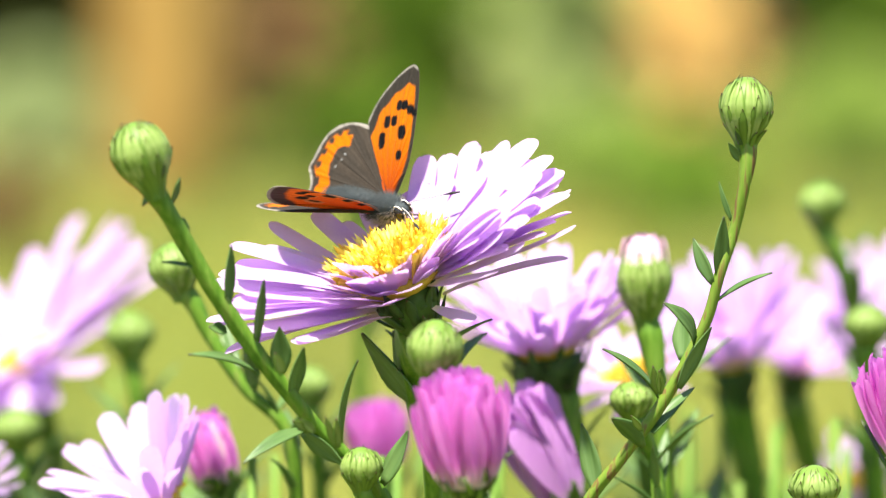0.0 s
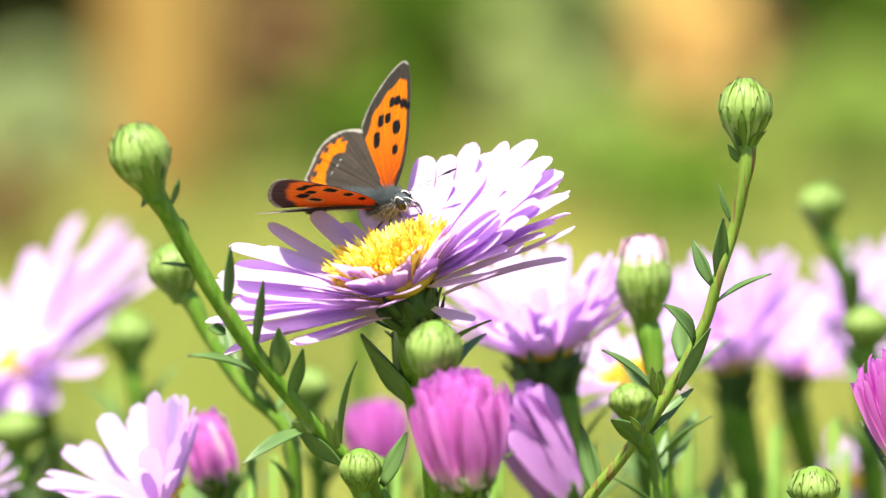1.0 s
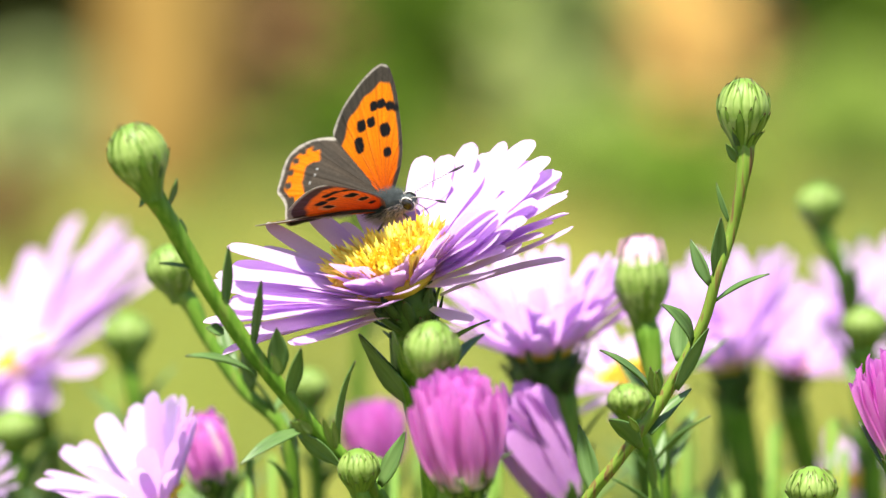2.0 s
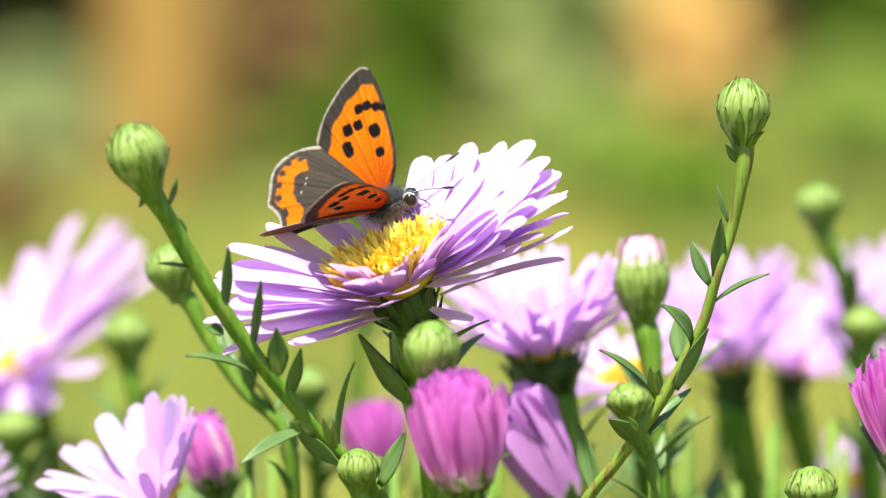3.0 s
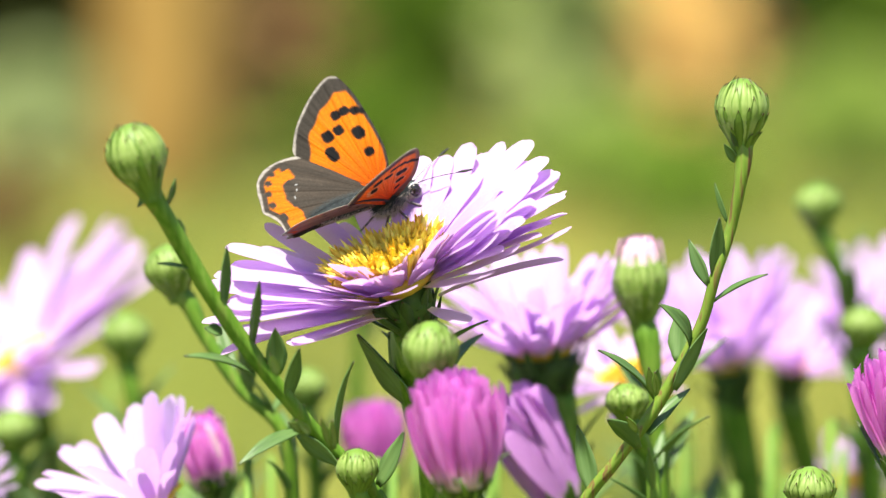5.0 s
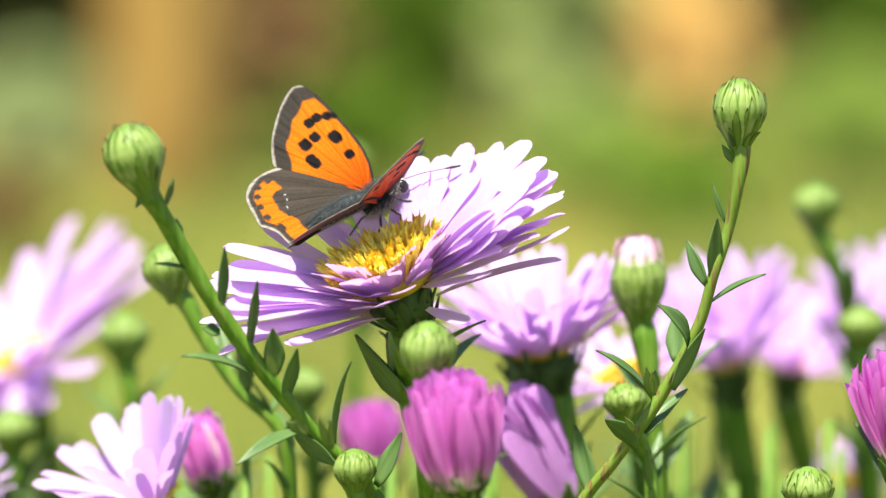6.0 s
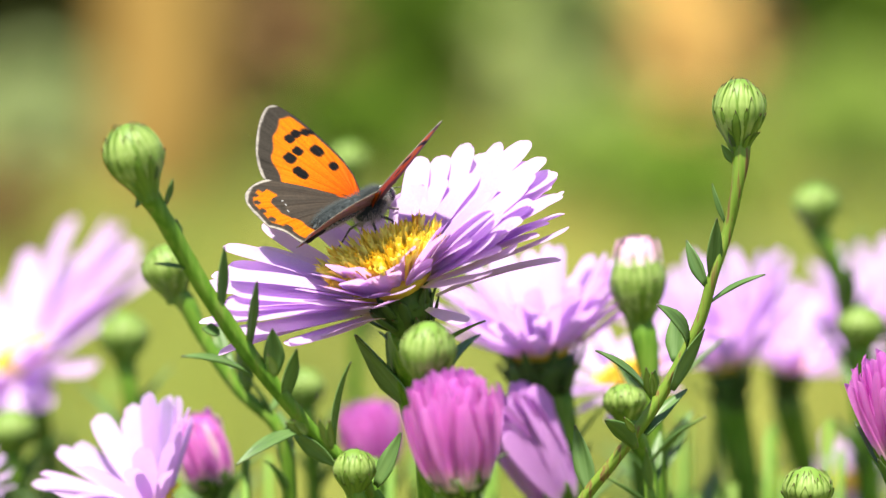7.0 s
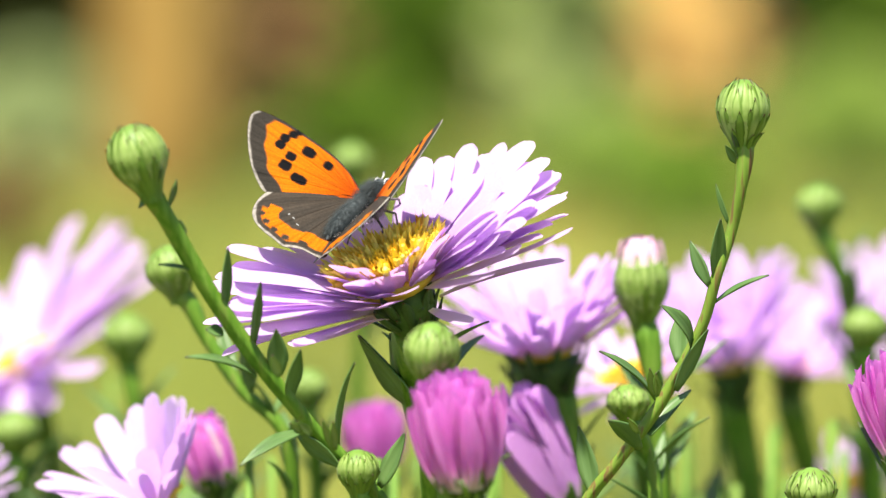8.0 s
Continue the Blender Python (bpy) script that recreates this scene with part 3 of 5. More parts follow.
HIGH_SIDE = [(233, 41, 6.9, -0.6), (240, 41, 6.8, -0.5), (219, 37, 7.3, -0.3), (237, 20, 8.9, 0.0), (241, 7, 10.4, 0.4), (230, 0, 8.8, 0.8), (268, -5, 13.7, 3.0), (221, -21, 5.4, 3.2), (261, 2, 16.0, 0.8),
             (265, 10, 16.6, 0.5), (274, 8, 16.6, 0.0), (258, 11, 15.0, 0.4), (280, 11, 16.8, 0.0), (286, 14, 17.2, 0.0), (259, 20, 14.5, -0.2), (239, 24, 11.8, 0.0), (250, 24, 12.9, 0.0),
             (250, 14, 13.2, 0.4), (247, 8, 11.7, 0.8), (261, 31, 11.7, -0.4), (253, 5, 13.2, 1.0)]
FAR_SIDE = [(290, 21, 17.2, 0.0), (282, 22, 15.1, -0.4), (299, 23, 15.8, 0.0), (305, 28, 17.8, 0.0), (312, 30, 16.5, 0.0), (321, 33, 15.6, 0.0), (329, 34, 14.1, 0.0), (339, 40, 13.6, 0.0), (338, 31, 14.5, 0.5),
            (276, 21, 13.3, -0.4), (294, 30, 12.1, -0.5), (310, 31, 11.7, -0.6), (321, 32, 10.5, -0.7), (333, 39, 9.5, -0.7), (346, 38, 9.4, -0.4), (307, 26, 16.1, 0.5), (321, 27, 16.2, 0.5), (358, 34, 10.9, 0.0)]
MAIN_AXIS = Vector((-0.3613, -0.1305, 0.9233))
MAIN_C = (-0.00479, -0.00396, 0.69699)
mflower = aster("large open lilac aster with a yellow disc, tilted on its stem", MAIN_C, MAIN_AXIS, 0.0212, 0, None,
      [(-0.00234, -0.00323, 0.69142), (-0.00327, 0.00121, 0.68705), (-0.00280, 0.00362, 0.68266), (-0.00055, 0.00436, 0.67356), *to_ground((-0.00055, 0.00436, 0.67356), (0.03, 0.04))],
      [0.0034, 0.0022, 0.0017, 0.0014, 0.0018, 0.0022], 7, sets=MAIN_SET, disc=0.235, tall=1.55, cupd=0.30, cupw=0.72, single=True,
      extra=[(az, el, ln * MM, drop * MM) for az, el, ln, drop in LOW_SIDE + FRONT_SIDE + HIGH_SIDE + FAR_SIDE
             + [(az + 4, el - 5, ln * 0.95, drop + 0.5) for az, el, ln, drop in LOW_SIDE[4:10] + HIGH_SIDE[8:] + FAR_SIDE[:8] if el > 9]])
leaf_part(mflower, (-0.00236, 0.00154, 0.68221), (-0.00900, 0.00068, 0.69045), 0.0048, (-0.8890, -0.3419, 0.3046), 10)
leaf_part(mflower, (-0.00267, 0.00178, 0.68389), (-0.00572, 0.00468, 0.69019), 0.0040, (-0.8083, -0.5878, -0.0340), 8)

# ---- foreground stems with buds ----
left = bud("round closed green aster bud on a long leafy stem", (-0.03104, -0.02054, 0.71191), (-0.3237, 0.0308, 0.9457), 0.0061, 0.0082,
           [(-0.02999, -0.01998, 0.70874), (-0.02865, -0.01929, 0.70642), (-0.02652, -0.01786, 0.70227), (-0.02322, -0.01665, 0.69648), (-0.01965, -0.01539, 0.69106), (-0.01606, -0.01406, 0.68618), (-0.01315, -0.01257, 0.68239),
            (-0.01068, -0.01193, 0.67981), (-0.00620, -0.00975, 0.67373), *to_ground((-0.00620, -0.00975, 0.67373), (0.03, 0.03))],
           [0.0014, 0.00105, 0.00100, 0.00098, 0.00096, 0.00090, 0.00082, 0.00078, 0.0010, 0.0015, 0.002], 21, leaves=0)
for root, tip, w, face, bend in (
        ((-0.02263, -0.01669, 0.69619), (-0.02214, -0.01780, 0.70268), 0.0016, (0.6931, -0.6588, 0.2926), 8),
        ((-0.01977, -0.01526, 0.69199), (-0.01870, -0.01830, 0.69909), 0.0020, (0.7220, -0.5698, 0.3925), 12),
        ((-0.01715, -0.01469, 0.68891), (-0.01732, -0.01601, 0.69383), 0.0023, (0.0976, -0.9392, 0.3291), 6),
        ((-0.01606, -0.01408, 0.68606), (-0.01466, -0.01730, 0.69184), 0.0021, (0.5970, -0.7744, 0.2093), 18),
        ((-0.01953, -0.01567, 0.68907), (-0.02664, -0.01938, 0.69145), 0.0018, (0.1010, -0.2736, 0.9565), -22),
        ((-0.01455, -0.01353, 0.68274), (-0.02110, -0.01899, 0.67988), 0.0016, (0.2798, -0.3449, 0.8960), -30),
        ((-0.01103, -0.01181, 0.68063), (-0.00884, -0.01452, 0.69008), 0.0014, (0.8296, -0.4846, 0.2775), 30),
        ((-0.01504, -0.01260, 0.68221), (-0.01078, -0.01308, 0.67881), 0.0020, (-0.2798, -0.8960, -0.3449), 10),
        ((-0.03004, -0.01895, 0.70890), (-0.03132, -0.01920, 0.70711), 0.0009, (0.0000, -0.7087, 0.7055), 5),
        ((-0.02818, -0.01917, 0.70734), (-0.02732, -0.01980, 0.71000), 0.0010, (0.7845, -0.5553, 0.2761), 5),
        ((-0.02676, -0.01774, 0.70314), (-0.02706, -0.01838, 0.70571), 0.0012, (0.7845, -0.5553, 0.2761), 5),
        ((-0.02528, -0.01715, 0.70011), (-0.02928, -0.01902, 0.70120), 0.0009, (0.0000, -0.2750, 0.9614), -10),
        ((-0.02284, -0.01606, 0.69354), (-0.02451, -0.01698, 0.69416), 0.0016, (0.0000, -0.7087, 0.7055), 5)):
    leaf_part(left, root, tip, w, face, bend)
for root, tip, w, face, bend in (
        ((-0.01378, -0.02095, 0.68384), (-0.01571, -0.02278, 0.68517), 0.0011, (-0.3, -0.9, 0.3), 8), ((-0.01354, -0.02097, 0.68367), (-0.01491, -0.02226, 0.68531), 0.0010, (0.4, -0.9, 0.2), 10),
        ((-0.01133, -0.02070, 0.68202), (-0.01246, -0.02224, 0.68543), 0.0009, (-0.2, -0.9, 0.4), 10), ((-0.01110, -0.02070, 0.68202), (-0.01131, -0.02177, 0.68517), 0.0011, (0.5, -0.8, 0.3), 12),
        ((-0.01678, -0.02310, 0.69011), (-0.01749, -0.02428, 0.69247), 0.0012, (0.2, -0.9, 0.3), 6)):
    leaf_part(left, root, tip, w, face, bend, name="side_shoot", mat=PALEBRACT)
low = bud("small closed green aster bud low on the leafy stem", (-0.00888, -0.01318, 0.67811), (-0.0199, 0.0399, 0.9990), 0.0044, 0.0052,
          [(-0.00853, -0.01350, 0.67576), (-0.00767, -0.01188, 0.67292), *to_ground((-0.00767, -0.01188, 0.67292), (0.03, 0.03))], [0.0010, 0.0009, 0.0012, 0.0016], 22, leaves=0)
leaf_part(low, (-0.00666, -0.01139, 0.67646), (-0.00415, -0.01258, 0.68233), 0.0022, (-0.4880, -0.7188, 0.4952), 16)

right = bud("closed green aster bud with dark-tipped bracts on a slender reddish stem", (0.03177, -0.00200, 0.71448), (0.0000, 0.0399, 0.9992), 0.0055, 0.0080,
            [(0.03195, -0.00255, 0.71057), (0.03159, -0.00304, 0.70713), (0.03068, -0.00267, 0.70255), (0.02913, -0.00331, 0.69798), (0.02785, -0.00299, 0.69309), (0.02538, -0.00272, 0.68781), (0.02216, -0.00249, 0.68229),
             (0.01882, -0.00212, 0.67770), (0.01489, -0.00094, 0.67177), *to_ground((0.01489, -0.00094, 0.67177), (-0.03, 0.03))],
            [0.0011, 0.0007, 0.00066, 0.00066, 0.0007, 0.00072, 0.00072, 0.0007, 0.0008, 0.0014, 0.002], 23, mat=REDSTEM, per=12, leaves=0)
for root, tip, w, face, bend in (
        ((0.02889, -0.00340, 0.69739), (0.02939, -0.00451, 0.70383), 0.0018, (0.4041, -0.8862, 0.2266), 6),
        ((0.02829, -0.00350, 0.69662), (0.02629, -0.00185, 0.70123), 0.0015, (-0.5270, -0.6720, 0.5202), -14),
        ((0.02869, -0.00277, 0.69469), (0.03440, -0.00533, 0.69803), 0.0013, (-0.1010, -0.2736, 0.9565), -14),
        ((0.02640, -0.00334, 0.69020), (0.02275, -0.00600, 0.69500), 0.0022, (0.60, -0.60, 0.52), -42),
        ((0.02518, -0.00167, 0.68813), (0.02528, 0.00009, 0.69347), 0.0022, (-0.3980, -0.8591, 0.3217), 8),
        ((0.02473, -0.00406, 0.68548), (0.02812, -0.00515, 0.69208), 0.0016, (0.5185, -0.7926, 0.3208), 16),
        ((0.02204, -0.00274, 0.68050), (0.02651, 0.00087, 0.68466), 0.0018, (-0.5025, -0.6267, 0.5955), -14),
        ((0.02265, -0.00221, 0.68425), (0.01649, -0.00646, 0.68999), 0.0018, (0.3030, -0.3877, 0.8706), -22),
        ((0.02093, -0.00393, 0.67924), (0.01753, -0.00846, 0.68294), 0.0022, (-0.5077, -0.5185, 0.6881), -20),
        ((0.01620, -0.00167, 0.67375), (0.01450, -0.00065, 0.68099), 0.0022, (-0.3094, -0.8905, 0.3335), 10),
        ((0.03032, -0.00259, 0.70315), (0.02895, -0.00200, 0.70730), 0.0006, (-0.6189, -0.6719, 0.4069), -10),
        ((0.03123, -0.00269, 0.70962), (0.02986, -0.00341, 0.71164), 0.0010, (-0.4082, -0.7517, 0.5179), 5),
        ((0.02269, -0.00406, 0.68548), (0.02289, -0.00476, 0.68772), 0.0012, (0.0000, -0.9437, 0.3307), 5)):
    leaf_part(right, root, tip, w, face, bend)

for root, tip, w, face, bend in (
        ((0.02234, -0.01006, 0.68587), (0.02168, -0.01164, 0.68901), 0.0012, (-0.2, -0.9, 0.3), 8), ((0.02258, -0.01006, 0.68587), (0.02239, -0.01171, 0.68855), 0.0010, (0.4, -0.9, 0.2), 10), ((0.02060, -0.00961, 0.68187), (0.01946, -0.01138, 0.68368), 0.0008, (-0.3, -0.9, 0.3), 10)):
    leaf_part(right, root, tip, w, face, bend, name="side_shoot", mat=PALEBRACT)

bud("plump closed green aster bud under the large flower", (-0.00116, -0.02530, 0.69240), (0.0496, 0.0202, 0.9986), 0.0057, 0.0073,
    [(-0.00139, -0.02470, 0.68949), (-0.00186, -0.02215, 0.68612), (-0.00142, -0.01533, 0.67718), *to_ground((-0.00142, -0.01533, 0.67718), (0.03, 0.02))], [0.0014, 0.0009, 0.0011, 0.0014, 0.002], 24, leaves=0)
opening("half-open magenta aster with a brush of upright petals", (0.00240, -0.03306, 0.68032), (-0.1377, 0.0200, 0.9903), 0.0112, 0.0086, 0.0050, 105,
        [(0.00263, -0.03320, 0.67930), (0.00350, -0.03172, 0.67552), *to_ground((0.00350, -0.03172, 0.67552), (0.02, 0.03))], [0.002, 0.0012, 0.0014, 0.002], 31, PINK_SET)
bud("closed green aster bud with many pointed bracts", (0.03940, -0.00164, 0.67393), (0.0000, -0.1052, 0.9945), 0.0054, 0.0056,
    [(0.03964, -0.00201, 0.67136), (0.04038, -0.00059, 0.66708), *to_ground((0.04038, -0.00059, 0.66708), (0.0, 0.03))], [0.0012, 0.001, 0.0013, 0.0018], 25, per=13, leaves=0)
opening("half-open rose-pink aster with stacked pointed petals", (0.04990, 0.00093, 0.67720), (-0.1380, 0.0396, 0.9896), 0.0112, 0.0095, 0.005, 75,
        [(0.05002, 0.00083, 0.67650), (0.04940, 0.00206, 0.67151), *to_ground((0.04842, 0.00206, 0.67151), (0.0, 0.03))], [0.0016, 0.0012, 0.0014, 0.002], 32, PINK_SET)

# ---- flowers and buds behind ----
bud("pale green closed aster bud behind the leafy stem", (-0.03013, 0.02735, 0.69342), (-0.2414, 0.0388, 0.9697), 0.0056, 0.0066,
    [(-0.02862, 0.02695, 0.69055), (-0.02660, 0.02642, 0.68680), (-0.02232, 0.02554, 0.68056), (-0.01790, 0.02493, 0.67619), (-0.01670, 0.02567, 0.66708), *to_ground((-0.01670, 0.02567, 0.66708), (0.02, 0.03))], [0.0013, 0.0009, 0.0009, 0.0009, 0.001, 0.0014, 0.002], 26)
bud("tall green aster bud with a pale pink tip", (0.02233, 0.03106, 0.69109), (-0.0399, 0.0895, 0.9952), 0.0062, 0.0096,
    [(0.02297, 0.03036, 0.68606), (0.02373, 0.02958, 0.68053), (0.02469, 0.02978, 0.66760), *to_ground((0.02469, 0.02978, 0.66760), (0.0, 0.03))], [0.0018, 0.0011, 0.0012, 0.0014, 0.002], 27, open_tip=PALE_SET)
bud("pale green aster bud behind the reddish stem", (0.02028, 0.01348, 0.68093), (-0.0497, 0.0399, 0.9980), 0.0046, 0.0046,
    [(0.02078, 0.01319, 0.67885), (0.02271, 0.01464, 0.67483), (0.02333, 0.01386, 0.66930), *to_ground((0.02333, 0.01386, 0.66930), (0.0, 0.03))], [0.001, 0.0008, 0.0009, 0.0012, 0.002], 28)


def raised(lo, hi, at):
    return lambda az: lo + (hi - lo) * (0.5 + 0.5 * math.cos(radians(az - at)))


aster("lilac aster with raised petals over a dark green cup", (0.01147, 0.03997, 0.68260), (-0.1400, -0.0022, 0.9901), 0.0152, 75, raised(34, 50, 0),
      [(0.01295, 0.03927, 0.67763), (0.01424, 0.03837, 0.67124), (0.01521, 0.03747, 0.66486), *to_ground((0.01521, 0.03747, 0.66486), (0.0, 0.03))], [0.0028, 0.0022, 0.002, 0.002, 0.002], 41, cupd=0.5)
opening("nodding purple aster seen from its side", (0.01379, 0.03166, 0.66660), (-0.4999, 0.0346, 0.8654), 0.0138, 0.0072, 0.005, 60,
        [(0.01398, 0.03157, 0.66597), (0.01430, 0.03104, 0.66218), *to_ground((0.01379, 0.03104, 0.66218), (0.0, 0.03))], [0.002, 0.0014, 0.0016, 0.002], 33, PURPLE_SET)
aster("lilac aster half hidden behind a bud stem", (0.02233, 0.05920, 0.67577), (-0.2537, -0.1213, 0.9597), 0.0115, 40, raised(10, 34, 0),
      [(0.02340, 0.06079, 0.67268), (0.02447, 0.06109, 0.66043), *to_ground((0.02447, 0.06109, 0.66043), (0.0, 0.03))], [0.002, 0.0014, 0.0016, 0.002], 42)
aster("lilac aster with a fan of raised petals", (0.03556, 0.09672, 0.67187), (-0.15, -0.04, 0.98), 0.0165, 48, raised(46, 62, 330),
      [(0.03600, 0.09750, 0.66810), (0.03870, 0.10064, 0.65444), *to_ground((0.03870, 0.10064, 0.65444), (0.02, 0.03))], [0.0026, 0.0020, 0.0018, 0.002], 43, disc=0.2, cupd=0.4, cupw=0.8)
aster("low lilac aster with a pale centre", (0.04520, 0.12160, 0.66746), (0.20, -0.10, 0.97), 0.0140, 46, raised(24, 50, 0),
      [(0.04470, 0.12220, 0.66351), (0.04834, 0.12819, 0.64932), *to_ground((0.04834, 0.12819, 0.64932), (0.0, 0.03))], [0.0024, 0.0018, 0.0016, 0.002], 44, disc=0.2, cupd=0.35, cupw=0.8)
aster("pale lilac aster among the back row", (0.05740, 0.13237, 0.67180), (-0.1997, -0.0535, 0.9798), 0.0125, 40, raised(34, 56, 0),
      [(0.05800, 0.13258, 0.66788), (0.06062, 0.13410, 0.64822), *to_ground((0.06062, 0.13410, 0.64822), (0.0, 0.03))], [0.0016, 0.0010, 0.0012, 0.002], 45, disc=0.2, cupd=0.25, cupw=0.8)
aster("large overexposed lilac aster leaning over", (-0.05400, 0.12670, 0.66700), (-0.44, -0.12, 0.89), 0.0235, 56, raised(2, 22, 310),
      [(-0.05350, 0.12850, 0.66380), (-0.05020, 0.13607, 0.64786), *to_ground((-0.05020, 0.13607, 0.64786), (0.02, 0.03))], [0.0022, 0.0014, 0.0016, 0.002], 46, disc=0.15, cupd=0.2, cupw=0.8)
aster("lilac aster with upright petals low in the bed", (-0.03190, 0.02089, 0.66850), (-0.24, -0.12, 0.96), 0.0138, 32, raised(22, 72, 285),
      [(-0.03505, 0.02217, 0.66570), (-0.03440, 0.02461, 0.65956), *to_ground((-0.03440, 0.02479, 0.66082), (0.0, 0.03))], [0.002, 0.0014, 0.0016, 0.002], 47, disc=0.2, cupd=0.25, cupw=0.8, sets=WIDE_SET)
aster("lilac aster low in the bed behind others", (-0.05575, 0.05349, 0.66387), (-0.2063, -0.2852, 0.9360), 0.0075, 36, raised(10, 40, 0),
      [(-0.05542, 0.05294, 0.65994), (-0.05509, 0.05230, 0.65536), *to_ground((-0.05509, 0.05230, 0.65536), (0.0, 0.03))], [0.002, 0.0014, 0.0016, 0.002], 48)
aster("pale aster far back in the bed", (0.05391, 0.14415, 0.64789), (-0.1010, -0.2736, 0.9565), 0.0085, 34, raised(10, 40, 0),
      [(0.05428, 0.14352, 0.64341), (0.05428, 0.14268, 0.63745), *to_ground((0.05428, 0.14268, 0.63745), (0.0, 0.03))], [0.002, 0.0014, 0.0016, 0.002], 49)
opening("pink aster bud about to open", (-0.02599, 0.03982, 0.66718), (-0.2684, 0.0385, 0.9625), 0.0082, 0.0040, 0.0050, 50,
        [(-0.02560, 0.03962, 0.66577), (-0.02482, 0.03890, 0.66065), *to_ground((-0.02482, 0.03890, 0.66065), (0.0, 0.03))], [0.0018, 0.0014, 0.0016, 0.002], 34, PINK_SET[:5] + PALE_SET[:1], cup=0.4)
opening("blurred magenta aster opening behind the others", (-0.00796, 0.07948, 0.66200), (-0.0990, 0.0398, 0.9943), 0.0082, 0.0078, 0.0052, 66,
        [(-0.00783, 0.07927, 0.66050), (-0.00748, 0.07822, 0.65302), *to_ground((-0.00748, 0.07822, 0.65302), (0.0, 0.03))], [0.0018, 0.0012, 0.0014, 0.002], 35, PINK_SET)

for label, c, ax, d, h, st, seed in (
        ("closed green aster bud behind the open flowers", (0.04653, 0.09576, 0.69155), (-0.0497, 0.0399, 0.9980), 0.0058, 0.0064,
         [(0.04737, 0.09522, 0.68775), (0.04849, 0.09498, 0.68602), (0.05017, 0.09608, 0.67949), (0.05207, 0.09649, 0.66806), (0.05343, 0.09847, 0.65340)], 51),
        ("dark green closed aster bud among the back row", (0.05047, 0.07193, 0.68012), (0.0000, 0.0399, 0.9992), 0.0055, 0.0058,
         [(0.05061, 0.07150, 0.67704), (0.05103, 0.07281, 0.67202), (0.05179, 0.07384, 0.66495), (0.05229, 0.07486, 0.65784)], 52),
        ("closed green bud with a pale tip under a large flower", (-0.03854, 0.08560, 0.67674), (-0.0497, 0.0399, 0.9980), 0.0060, 0.0068,
         [(-0.03812, 0.08509, 0.67312), (-0.03757, 0.08446, 0.66867), (-0.03664, 0.08566, 0.66285), (-0.03605, 0.08667, 0.65562)], 53),
        ("round green aster bud low in the bed", (-0.05250, 0.08597, 0.66505), (0.0000, -0.0577, 0.9983), 0.0060, 0.0062,
         [(-0.05223, 0.08552, 0.66182), (-0.05181, 0.08518, 0.65942), (-0.05168, 0.08686, 0.65700), (-0.05148, 0.08825, 0.65249)], 54),
        ("pale green aster bud far behind the leafy stem", (-0.01627, 0.07486, 0.67223), (-0.0497, 0.0399, 0.9980), 0.0050, 0.0056,
         [(-0.01593, 0.07446, 0.66933), (-0.01556, 0.07600, 0.66595), (-0.01534, 0.07750, 0.66222), (-0.01504, 0.07880, 0.65710)], 55),
        ("far pale green bud behind the butterfly", (-0.01220, 0.15012, 0.69038), (0.0000, 0.0399, 0.9992), 0.0050, 0.0056,
         [(-0.01205, 0.14965, 0.68703), (-0.01163, 0.15074, 0.68042), (-0.01123, 0.15322, 0.66935), (-0.01099, 0.15357, 0.64305)], 56)):
    bud(label, c, ax, d, h, st + to_ground(st[-1], (0.01, 0.03)), [0.0014, 0.001, 0.001, 0.0011, 0.0013, 0.0016, 0.002], seed)


def foliage(label, x, y, h, seed, leaves=30, size=(0.014, 0.026), first=0.78):
    """A leafy aster shoot without a flower."""
    th = thing("aster_shoot", label, "leafy shoot", "leafy shoots in the bed", pose(x, y, 0.0))
    rnd = random.Random(seed)
    sx, sy = rnd.uniform(-0.02, 0.02), rnd.uniform(-0.02, 0.02)
    pts = [(0, 0, -0.01), (sx * 0.4, sy * 0.4, h * 0.4), (sx * 0.8, sy * 0.8, h * 0.75), (sx, sy, h)]
    stem_part(th, pts, [0.002, 0.0016, 0.0012, 0.0006])
    leafy(th, pts, leaves, seed, size, first, 1.0, (0.26, 0.38))


